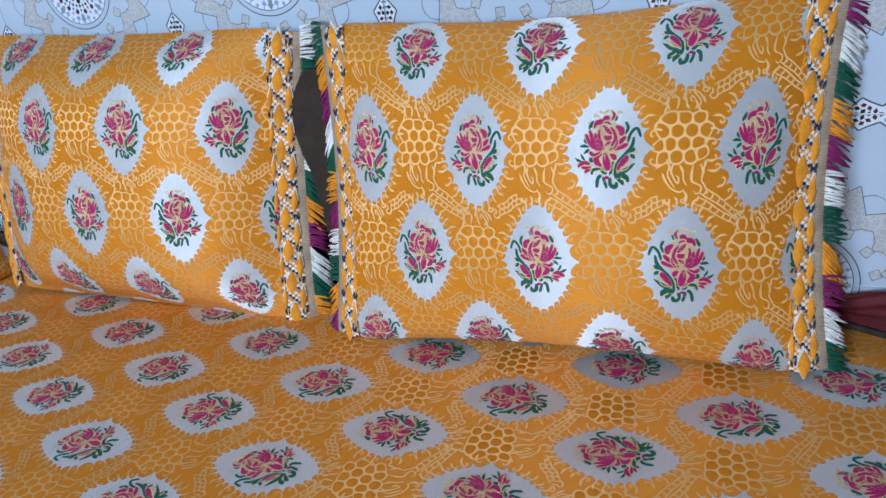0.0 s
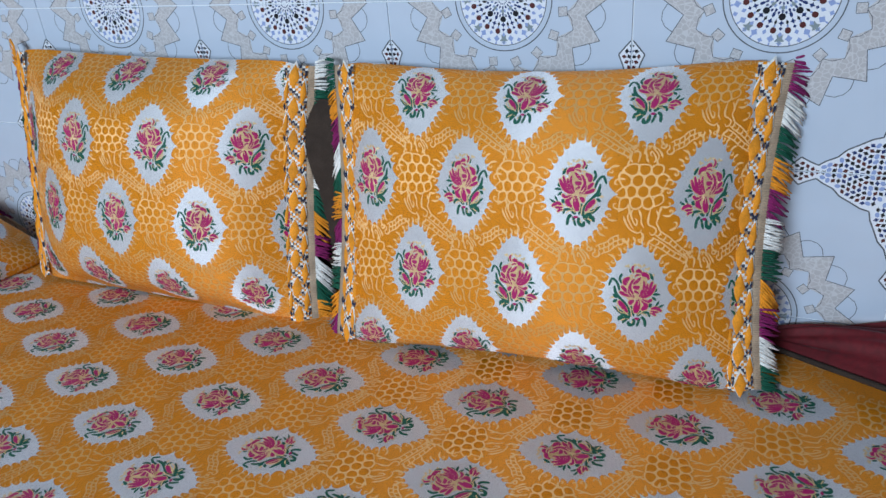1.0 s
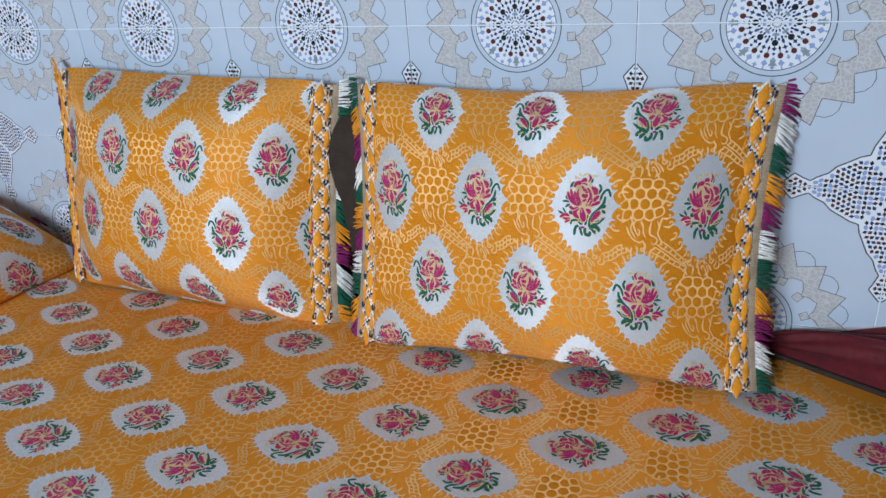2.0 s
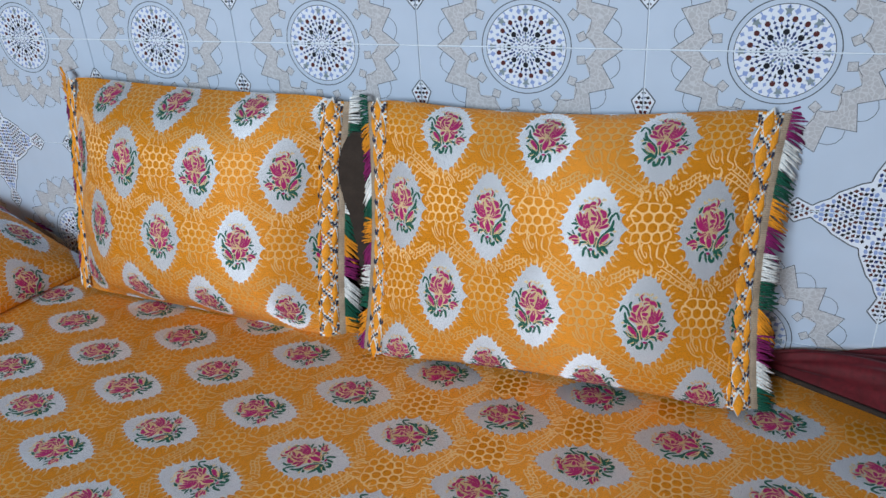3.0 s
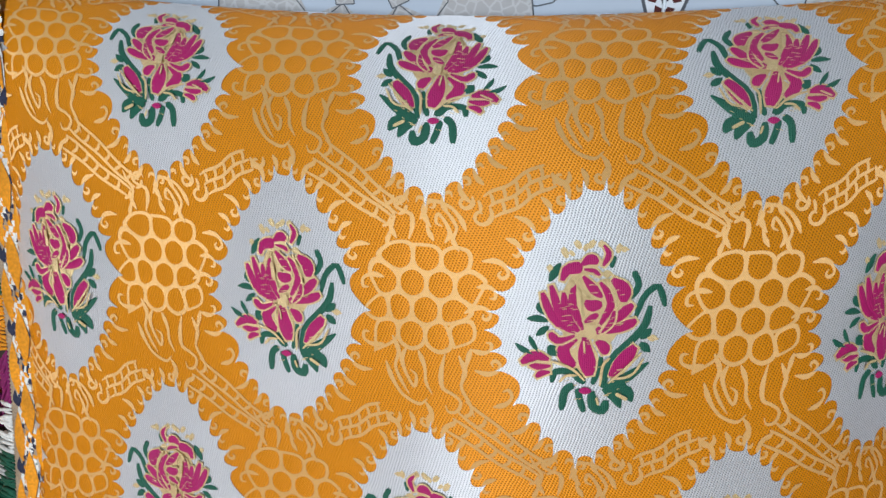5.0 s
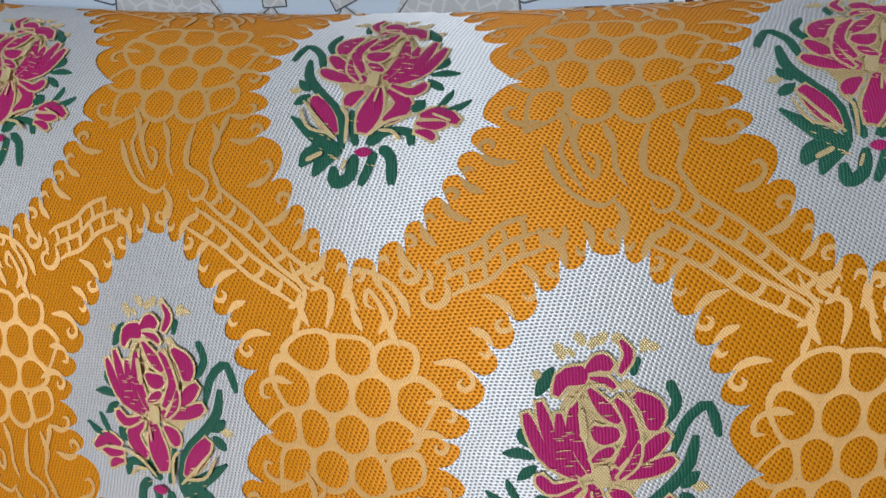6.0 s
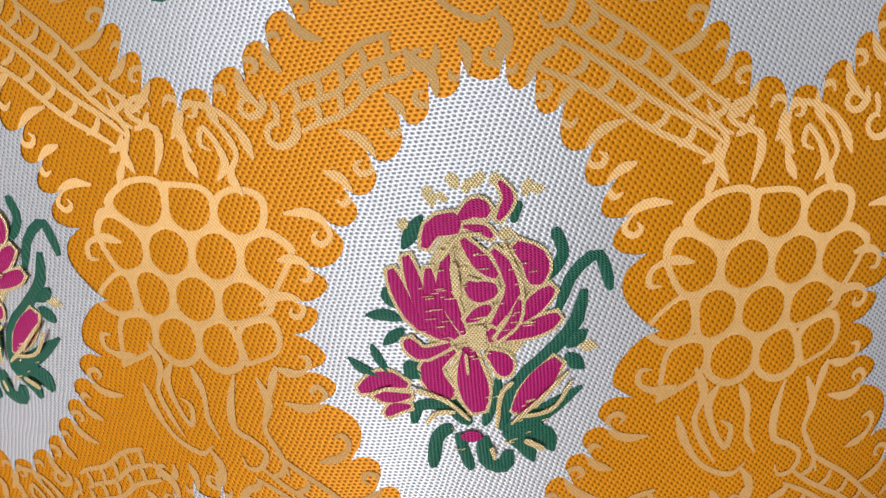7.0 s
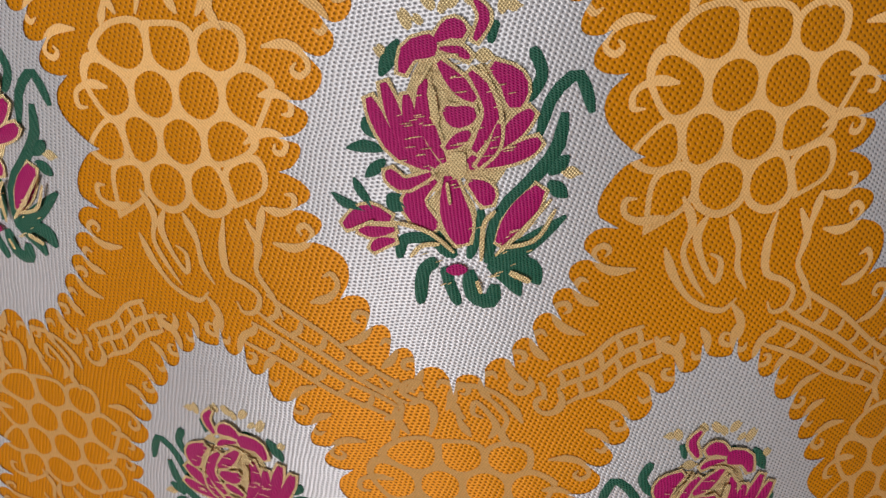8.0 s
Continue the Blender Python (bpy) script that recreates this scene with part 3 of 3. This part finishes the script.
class Pillow:
    """A stuffed cushion case. round_x, round_v and full shape the swell; low and skew push the filling down or aside."""

    def __init__(self, a, h, b, back, lean, side_ear=0.073, top_ear=0.08, sag=0.0, round_x=3.7, round_v=3.5, full=0.88, low=0.0, skew=0.0):
        self.a, self.h, self.b, self.back, self.sag = a, h, b, back, sag
        self.side_ear, self.top_ear = side_ear, top_ear
        self.round_x, self.round_v, self.full, self.low, self.skew = round_x, round_v, full, low, skew
        L = radians(lean)
        self.ev = np.array((0, math.sin(L), math.cos(L)))
        self.n = np.array((0, -math.cos(L), math.sin(L)))
        self.c = self.ev * h * 0.99
        q = np.sin(np.linspace(-1, 1, 801) * math.pi / 2)
        px = self.place(q * a, q * 0, 1)
        pv = self.place(q * 0, q * h, 1)
        self.q = q
        self.run_s = np.concatenate([[0], np.cumsum(np.linalg.norm(np.diff(px, axis=0), axis=1))])
        self.run_t = np.concatenate([[0], np.cumsum(np.linalg.norm(np.diff(pv, axis=0), axis=1))])
        self.S, self.T = self.run_s[-1] / 2, self.run_t[-1] / 2
        self.run_s -= self.S
        self.run_t -= self.T

    def place(self, X, V, face):
        x, v = np.clip(X / self.a, -1, 1), np.clip(V / self.h, -1, 1)
        d = ((1 - np.abs(x) ** self.round_x) * (1 - np.abs(v) ** self.round_v)) ** self.full
        d = d * (1 - self.low * v * (1 - v * v) - self.skew * x * (1 - x * x))
        d = d * (self.b if face > 0 else -self.back)
        d = d + (0.003 * np.sin(9 * X + 5 * V + self.sag) + 0.0018 * np.sin(31 * X - 23 * V + 3 * self.sag)) * (1 - x * x) * (1 - v * v)
        d = d + 0.0022 * np.sin(70 * V + 5 * X + self.sag) * np.abs(x) ** 5 * (1 - x * x) * (1 - v * v) * 4
        V = V * (1 - self.top_ear + self.top_ear * 1.2 * x ** 2)
        V = V - np.sign(v) * 0.012 * np.abs(x) ** 12 * np.abs(v) ** 4
        X = X * (1 - self.side_ear + self.side_ear * v ** 2)
        return self.c + X[..., None] * np.array((1, 0, 0)) + V[..., None] * self.ev + d[..., None] * self.n

    def flat(self, s, t, face=1):
        X = np.interp(s, self.run_s, self.q) * self.a
        V = np.interp(t, self.run_t, self.q) * self.h
        return self.place(X, V, face)

    def surface(self, rows):
        s, t, lift = rows.T
        s, t = np.clip(s, -self.S, self.S), np.clip(t, -self.T, self.T)
        e = 0.002
        p = self.flat(s, t)
        ds = self.flat(s + e, t) - self.flat(s - e, t)
        dt = self.flat(s, t + e) - self.flat(s, t - e)
        n = np.cross(ds, dt)
        n /= np.maximum(np.linalg.norm(n, axis=1), 1e-12)[:, None]
        return p + n * lift[:, None]


def dome(p, along, cross, up, length, width, height, verts, faces, slots, slot):
    """A raised lozenge of yarn."""
    base = len(verts)
    for i in range(7):
        f = i / 6 * 2 - 1
        w = (1 - abs(f)) ** 0.8 * width / 2
        for k in (-1, 0, 1):
            verts.append(p + along * (f * length / 2) + cross * (w * k) + up * (height * (1 - f * f) if k == 0 else 0))
    for i in range(6):
        for k in (0, 1):
            q = (base + 3 * i + k, base + 3 * i + k + 1, base + 3 * i + k + 4, base + 3 * i + k + 3)
            faces.append(q)
            slots.append(slot)


COLOURS = [Y_PURPLE, Y_WHITE, Y_GREEN, Y_ORANGE]


def fringe(at, total, lat, nor, rng, parent, phase, chosen):
    """Tufts of coloured yarn, one part each."""
    tufts = 11
    for j in chosen:
        mat = COLOURS[(j + phase) % 4]
        verts, faces, slots = [], [], []
        lo, hi = total * (1 - (j + 1) / tufts), total * (1 - j / tufts)
        count = 18
        lean = rng.uniform(-0.014, 0.006)
        for i in range(count):
            f = (i + rng.uniform(0.2, 0.8)) / count
            p = at(lo + (hi - lo) * f)
            length = 0.031 + rng.uniform(-0.006, 0.004)
            fall = rng.uniform(-0.006, 0.003) + lean - 0.005
            away = rng.uniform(-0.003, 0.003)
            rise = max(0.0, (lo + (hi - lo) * f) / total - 0.86) * 0.16
            path = [p + lat * (0.029 + length * g) + Vector((0, 0, rise * (0.4 + g))) + Vector((0, 0, fall * g * 1.6 - 0.004 * g * g)) + nor * (0.001 + away * g - 0.004 * g * g) for g in (0, 0.35, 0.7, 1.0)]
            tube(path, rng.uniform(0.0013, 0.0020), verts, faces, slots, 0, 5, 0.9, [nor] * 4)
        mesh_ob("fringe_tuft", verts, faces, [mat], parent)


def trimming(pil, side, parent, phase, seed, out=0.75, only=()):
    """Plaited cord, ribbed tape and tufted fringe down one side of a cushion."""
    rng = random.Random(seed)
    ex, nn = Vector((side, 0, 0)), Vector(pil.n)
    lat = (ex * out - nn * (1 - out) * 1.4).normalized()
    nor = (nn * out + ex * (1 - out) * 1.4).normalized()
    steps = 260
    edge = [Vector(p) for p in pil.place(np.full(steps + 1, side * pil.a * 0.985), np.linspace(-pil.h, pil.h, steps + 1), 1)]
    run = np.concatenate([[0], np.cumsum([(edge[i + 1] - edge[i]).length for i in range(steps)])])
    total = float(run[-1])

    def at(d):
        d = min(max(d, 0.0), total)
        k = min(int(np.searchsorted(run, d, "right")) - 1, steps - 1)
        k = max(k, 0)
        return edge[k].lerp(edge[k + 1], (d - run[k]) / max(run[k + 1] - run[k], 1e-9))
    if only:
        return fringe(at, total, lat, nor, rng, parent, phase, only)
    rows, cols = 220, 8
    verts, faces, slots = [], [], []
    for i in range(rows + 1):
        p = at(total * i / rows)
        for k in range(cols + 1):
            g = k / cols * 2 - 1
            verts.append(p + lat * (-0.0040 + 0.0205 * g) + nor * (0.0015 + 0.005 * (1 - g * g) + 0.0007 * math.sin(i * 1.6 + k * 1.3)))
    for i in range(rows):
        for k in range(cols):
            faces.append((i * (cols + 1) + k, i * (cols + 1) + k + 1, (i + 1) * (cols + 1) + k + 1, (i + 1) * (cols + 1) + k))
            slots.append((3, 0, 2, 0, 2, 1)[(i // 2 + k) % 6])
    cord = mesh_ob("braid", verts, faces, [Y_WHITE, Y_TAN, Y_ORANGE, Y_NAVY], parent, slots, label="plaited braid of orange, white and navy yarn")
    count = int(total / 0.054)
    for i in range(count * 2 + 1):
        d0 = 0.016 + (total - 0.032) * i / (count * 2)
        ax = (at(min(d0 + 0.01, total)) - at(max(d0 - 0.01, 0))).normalized()
        slant = (ax + lat * 0.10).normalized()
        cross = slant.cross(nor).normalized()
        for col, wide, main in ((-0.0065, 0.0215, i % 2 == 0), (0.0098, 0.0135, i % 2 == 1), (-0.0195, 0.0095, i % 2 == 1)):
            p = at(d0) + lat * col + nor * (0.0056 if main and i % 2 == 0 else 0.0040)
            verts, faces, slots = [], [], []
            if main:
                dome(p, slant, cross, nor, 0.050, wide * 1.04, 0.0026, verts, faces, slots, 1)
                dome(p + nor * 0.0014 - slant * 0.003, slant, cross, nor, 0.043, wide * 0.90, 0.0045, verts, faces, slots, 0)
                mesh_ob("yarn_knot", verts, faces, [Y_ORANGE, Y_WHITE], cord, slots)
            else:
                for off in (-0.0028, 0.0028):
                    dome(p + cross * off + nor * 0.0006, (slant + cross * off * 60).normalized(), cross, nor, 0.014, 0.0040, 0.0030, verts, faces, slots, 0)
                mesh_ob("yarn_stitch", verts, faces, [Y_NAVY], cord)
    verts, faces, slots = [], [], []
    ribs = int(total / 0.0034) * 4
    for i in range(ribs + 1):
        p = at(total * i / ribs)
        up = 0.0014 * abs(math.sin(math.pi * i / 4))
        for w in (0.015, 0.018, 0.025, 0.0315):
            verts.append(p + lat * w + nor * (up + (0.0008 if 0.016 < w < 0.030 else -0.001)))
    faces = [(4 * i + k, 4 * i + k + 1, 4 * i + k + 5, 4 * i + k + 4) for i in range(ribs) for k in range(3)]
    mesh_ob("tape", verts, faces, [Y_TAN], parent, label="ribbed tan tape")
    fringe(at, total, lat, nor, rng, parent, phase, range(11))


def cushion(label, place, turn, pil, s_off, t_off, sides, seed, phase=0, under=None):
    ob = thing("cushion", label, "cushion", "brocade cushions on the sofa")
    n, m = 90, 80
    s_run, t_run = np.linspace(-pil.S, pil.S, n + 1), np.linspace(-pil.T, pil.T, m + 1)
    S, T = np.meshgrid(s_run, t_run)
    w = n + 1
    faces = [(j * w + i, j * w + i + 1, (j + 1) * w + i + 1, (j + 1) * w + i) for j in range(m) for i in range(n)]
    uvs = list(zip(S.ravel(), T.ravel()))
    mesh_ob("cover", pil.flat(S.ravel(), T.ravel()), faces, [ORANGE], ob, None, uvs)
    mesh_ob("backing", pil.flat(S.ravel(), T.ravel(), -1), [f[::-1] for f in faces], [under or BROWN], ob, None, uvs, label="" if under else "dark brown backing cloth")
    centres = []
    for j in range(-4, 4):
        for i in range(-4, 5):
            s, t = s_off + (i + 0.5 * ((j + 1) % 2)) * PITCH, t_off + (j + 0.5) * ROW
            if abs(s) < pil.S + 0.09 and abs(t) < pil.T + 0.14:
                centres.append((s, t, j))
    lay_cells(pil.surface, [c[:2] for c in centres], lambda s, t: abs(s) < pil.S - 0.004 and abs(t) < pil.T - 0.003, ob)
    for s, t, j in centres:
        if abs(s) > pil.S + 0.045 or abs(t) > pil.T + 0.065:
            continue
        med = lay_medallion(pil.surface, s, t, ob)
        if abs(s) < pil.S + 0.02 and abs(t) < pil.T + 0.03:
            lay_bouquet("bouquet", pil.surface, s, t, -1 if j % 2 else 1, med)
    for side in sides:
        trimming(pil, side, ob, phase + (2 if side < 0 else 0), seed + side, only=(4, 5, 6) if under else ())
    ob.matrix_world = Matrix.Translation(place) @ turn
    return ob


def turned(yaw, tip):
    return Matrix.Rotation(yaw, 4, "Z") @ Matrix.Rotation(tip, 4, "Y")


cushion("orange brocade cushion with silver rose medallions and fringed braid edges", (0.0742, 0.8365, SEAT + 0.003), turned(0.0394, -0.0097),
        Pillow(0.3393, 0.2471, 0.1081, 0.035, 16.25, 0.0566, 0.0757, 0.0, 1.709, 2.931, 0.5476, -0.0712, -0.4538), -0.0062, -0.0177, (-1, 1), 11)
cushion("orange brocade cushion with silver medallions, leaning beside its twin", (-0.7057, 0.854, SEAT + 0.002), turned(0.0148, 0.0315),
        Pillow(0.3348, 0.2464, 0.1052, 0.035, 12.05, 0.0197, 0.0272, 1.3, 3.2785, 5.0139, 1.2078, 0.0247, 0.0478), -0.0073, 0.0203, (-1, 1), 23, 1)
cushion("orange brocade cushion lying tipped back on the sofa mattress", (-1.14, 0.67, SEAT + 0.004), Matrix.Rotation(radians(86), 4, "Z"),
        Pillow(0.29, 0.215, 0.105, 0.04, 70, 0.05, 0.06, 2.1, 2.2, 2.2, 0.55), 0.02, 0.0, (1,), 37, 3, ORANGE)


# ---- wall tiles ----
TW, TH = 0.40, 0.25


def ring(r0, r1, n=72):
    return [[(r * math.cos(a), r * math.sin(a)) for r, a in ((r0, a0), (r1, a0), (r1, a1), (r0, a1))]
            for a0, a1 in ((2 * math.pi * i / n, 2 * math.pi * (i + 1) / n) for i in range(n))]


def blob(x, y, rx, ry, turn, n=8, point=1.0):
    out = []
    for i in range(n):
        a = 2 * math.pi * i / n
        k = point if i % 2 else 1.0
        u, v = rx * k * math.cos(a), ry * k * math.sin(a)
        out.append((x + u * math.cos(turn) - v * math.sin(turn), y + u * math.sin(turn) + v * math.cos(turn)))
    return out


def line_strip(pts, w):
    out = []
    for p, q in zip(pts, pts[1:]):
        d = math.dist(p, q) or 1
        nx, ny = -(q[1] - p[1]) / d * w / 2, (q[0] - p[0]) / d * w / 2
        out.append([(p[0] + nx, p[1] + ny), (p[0] - nx, p[1] - ny), (q[0] - nx, q[1] - ny), (q[0] + nx, q[1] + ny)])
    return out


def rosette_print():
    """The printed round rosette and its zigzag border about 0, 0: (polygon, material, layer)."""
    out = []
    for k in range(16):
        a = 2 * math.pi * k / 16
        b, c = a - math.pi / 16, a + math.pi / 16

        def at(r, w):
            return (r * math.cos(w), r * math.sin(w))
        for e, f in ((b, a), (a, c)):
            end = 0.103 if e == b else 0.120
            fin = 0.120 if e == b else 0.103
            o0, o1 = (0.132, 0.164) if e == b else (0.164, 0.132)
            out.append(([at(end, e), at(o0, e), at(o1, f), at(fin, f)], PRINT_GREY, 1))
            out += [(p, PRINT_LINE, 2) for p in line_strip([at(o0, e), at(o1, f)], 0.0011)]
            step = [at(end, e), at(end + 0.010, e * 0.6 + f * 0.4) if e == b else at(fin + 0.010, e * 0.4 + f * 0.6), at(fin, f)]
            out += [(p, PRINT_LINE, 2) for p in line_strip(step, 0.0008)]
        out.append((blob(*at(0.097, b), 0.0095, 0.0095, b + math.pi / 4 + 0.25, 4), PRINT_GREY, 3))
        sq = blob(*at(0.097, b), 0.0095, 0.0095, b + math.pi / 4 + 0.25, 4)
        out += [(p, PRINT_LINE, 4) for p in line_strip(sq + sq[:1], 0.0008)]
        mid = at(0.140, b)
        arc = [(mid[0] + 0.0225 * math.cos(b + w), mid[1] + 0.0225 * math.sin(b + w)) for w in (-1.5, -1.0, -0.5, 0, 0.5, 1.0, 1.5)]
        out += [(p, PRINT_LINE, 0) for p in line_strip(arc, 0.0010)]
        for r, w, rx, ry, mat, m, pt in ((0.0485, b, 0.0046, 0.0042, PRINT_RED, 8, 1.0), (0.038, a, 0.0044, 0.0040, PRINT_NAVY, 8, 0.5), (0.0375, b, 0.0042, 0.0020, PRINT_BLACK, 4, 1.0),
                                         (0.0455, a, 0.0026, 0.0026, PRINT_NAVY, 8, 0.7), (0.060, b, 0.0056, 0.0050, PRINT_BLUE, 8, 0.65), (0.0535, a, 0.0040, 0.0030, PRINT_BLUE, 8, 0.7),
                                         (0.0655, a, 0.0040, 0.0040, PRINT_BLUE, 8, 0.6), (0.0225, a, 0.0034, 0.0018, PRINT_NAVY, 6, 0.8), (0.0120, a, 0.0026, 0.0014, PRINT_NAVY, 6, 1.0), (0.0065, a, 0.0016, 0.0008, PRINT_NAVY, 6, 1.0), (0.0175, b, 0.0026, 0.0016, PRINT_BLUE, 6, 1.0), (0.0245, b, 0.0026, 0.0018, PRINT_NAVY, 6, 0.8), (0.0425, b, 0.0022, 0.0018, PRINT_BLUE, 6, 0.9), (0.0672, b, 0.0024, 0.0014, PRINT_BLUE, 6, 1.0)):
            out.append((blob(*at(r, w), rx, ry, w, m, pt), mat, 3))
        if k % 2 == 0:
            out.append((blob(*at(0.0295, a), 0.0047, 0.0047, a, 10), PRINT_BLACK, 3))
            out.append((blob(*at(0.0600, a), 0.0085, 0.0070, a, 10, 0.5), PRINT_LEAF, 3))
            out.append((blob(*at(0.0175, a), 0.0048, 0.0036, a, 8, 0.6), PRINT_LEAF, 3))
        else:
            out.append((blob(*at(0.0285, a), 0.0042, 0.0022, a, 6), PRINT_NAVY, 3))
    out += [(p, PRINT_LINE, 2) for p in ring(0.0775, 0.0792)] + [(p, PRINT_LINE, 2) for p in ring(0.0692, 0.0705)]
    out += [([(0, 0), p[3], p[0]], PRINT_WHITE, 1) for p in ring(0.0692, 0.0705)]
    return out


ARM = [(0.0, 0.002), (0.010, 0.012), (0.022, 0.023), (0.034, 0.017), (0.050, 0.011), (0.060, 0.018), (0.078, 0.026), (0.090, 0.038), (0.110, 0.048), (0.125, 0.056), (0.140, 0.060), (0.2, 0.0)]


def star_print():
    """The printed four-armed star about 0, 0."""
    out = []
    rng = random.Random(8)
    for k in range(4):
        a = math.pi / 2 * k

        def at(d, w):
            r = 0.2 - d
            x, y = r * math.cos(a) - w * math.sin(a), r * math.sin(a) + w * math.cos(a)
            return (x * 0.84, y * 0.94)
        for (d0, w0), (d1, w1) in zip(ARM, ARM[1:]):
            out.append(([at(d0, w0), at(d0, -w0), at(d1, -w1), at(d1, w1)], PRINT_WHITE, 1))
            if d1 < 0.15:
                for sgn in (-1, 1):
                    out += [(p, PRINT_LINE, 2) for p in line_strip([at(d0, sgn * w0), at(d1, sgn * w1)], 0.0022)]
        d = 0.008
        while d < 0.2:
            half = float(np.interp(d, [p[0] for p in ARM], [p[1] for p in ARM])) - 0.004
            m = max(1, int(half * 2 / 0.0085))
            for i in range(m):
                w = (i - (m - 1) / 2) * 0.0085
                mat = (PRINT_BLACK, PRINT_NAVY, PRINT_BLUE, PRINT_BLACK, PRINT_BLUE, PRINT_RED)[(abs(2 * i - m + 1) + int(d / 0.0085)) % 6]
                x, y = at(d, w)
                out.append((blob(x, y, 0.0042, 0.0031, rng.uniform(0, 3), 8, 0.7 if mat is not PRINT_BLUE else 1.0), mat, 3))
            d += 0.0085
    out += [(blob(0, 0, 0.02, 0.02, 0, 16, 0.7), PRINT_SAND, 3), (blob(0, 0, 0.012, 0.012, 0.2, 16, 0.7), PRINT_NAVY, 4)]
    return out


def tile_print(name):
    """One tile's half rosette and two quarter stars, cut at its edges."""
    mats = [PRINT_GREY, PRINT_LINE, PRINT_NAVY, PRINT_BLACK, PRINT_RED, PRINT_BLUE, PRINT_LEAF, PRINT_WHITE, PRINT_SAND]
    verts, faces, slots = [], [], []
    shapes = [(p, m, l) for p, m, l in rosette_print()]
    for sx in (-1, 1):
        shapes += [([(x + sx * TW / 2, y + TH) for x, y in p], m, l) for p, m, l in star_print()]
    for p, m, l in shapes:
        for nx, ny, d in ((1, 0, TW / 2 - 0.0012), (-1, 0, TW / 2 - 0.0012), (0, 1, TH - 0.0012), (0, -1, -0.0012)):
            if len(p) >= 3:
                p = clip_half(p, nx, ny, d)
        if len(p) < 3:
            continue
        base = len(verts)
        verts += [(x, -0.00012 - 0.00006 * l, y) for x, y in p]
        area = sum(p[i - 1][0] * p[i][1] - p[i][0] * p[i - 1][1] for i in range(len(p)))
        f = tuple(range(base, base + len(p)))
        faces.append(f if area > 0 else f[::-1])
        slots.append(mats.index(m))
    return mesh_ob(name, verts, faces, mats, None, slots, None, False)


def tile_body():
    bm = bmesh.new()
    bmesh.ops.create_cube(bm, size=1)
    for v in bm.verts:
        v.co = Vector((v.co.x * (TW - 0.0022), v.co.y * 0.007 + 0.0035, v.co.z * (TH - 0.0022) + TH / 2))
    bmesh.ops.bevel(bm, geom=bm.edges[:], offset=0.0007, segments=2, affect="EDGES", profile=0.5)
    me = bpy.data.meshes.new("tile")
    bm.to_mesh(me)
    bm.free()
    me.materials.append(GLAZE)
    return me


tile_me = tile_body()
print_ob = tile_print("tile_print")
print_me = print_ob.data
bpy.data.objects.remove(print_ob)
RNG = random.Random(3)
for row in range(-3, 5):
    for col in range(-6, 6):
        x, z = col * TW, SEAT + 0.56 + row * TH
        if z < 0 or x + TW / 2 > 2.5 or x - TW / 2 < -2.6:
            continue
        tile = new("tile", tile_me)
        tile.parent = wall_back
        sway = Matrix.Rotation(radians(RNG.uniform(-0.12, 0.12)), 4, "X") @ Matrix.Rotation(radians(RNG.uniform(-0.12, 0.12)), 4, "Z")
        flip = Matrix.Identity(4) if row % 2 == 0 else Matrix.Translation((0, 0, TH)) @ Matrix.Rotation(math.pi, 4, "Y")
        tile.matrix_local = Matrix.Translation((x, 1.0, z)) @ sway @ flip
        deco = new("tile_print", print_me)
        deco.parent = tile

# ---- dark cushion behind, velvet cloth ----
hidden = thing("back_cushion", "dark brown cloth cushion squeezed behind the two brocade cushions", "cushion")
pb2 = Pillow(0.16, 0.21, 0.028, 0.02, 3)
S, T = np.meshgrid(np.linspace(-pb2.S, pb2.S, 31), np.linspace(-pb2.T, pb2.T, 31))
quads = [(j * 31 + i, j * 31 + i + 1, (j + 1) * 31 + i + 1, (j + 1) * 31 + i) for j in range(30) for i in range(30)]
mesh_ob("front_panel", pb2.flat(S.ravel(), T.ravel()), quads, [BROWN], hidden)
mesh_ob("back_panel", pb2.flat(S.ravel(), T.ravel(), -1), [q[::-1] for q in quads], [BROWN], hidden)
hidden.matrix_world = Matrix.Translation((-0.30, 0.94, SEAT + 0.002))

velvet = thing("velvet_throw", "folded maroon velvet throw with a dark corded edge", "throw")


def fold(u, v):
    """u along the throw, v from the front edge over the top to the wall."""
    x = 0.43 + 0.85 * u
    front = 0.985 - 0.55 * max(0.0, u) ** 0.8 * 0.75
    y = front + (0.99 - front) * v
    lift = 0.10 * (1 - math.exp(-6 * (u + 0.05))) * math.sin(math.pi * (0.08 + 0.55 * v)) ** 0.7
    z = 0.004 + lift + 0.006 * math.sin(17 * u + 9 * v) * min(1, 3 * v) + 0.004 * math.sin(31 * v + 6 * u) * v
    return (x, y, SEAT + z)


grid_mesh("cloth", MAROON, velvet, fold, 60, 40)
verts, faces, slots = [], [], []
tube([Vector(fold(i / 40, 0.0)) + Vector((0, -0.002, 0.004)) for i in range(41)], 0.0045, verts, faces, slots, 0, 6, 1.0, [Vector((0, 0, 1))] * 41)
mesh_ob("cord", verts, faces, [BROWN], velvet, label="dark corded edge")
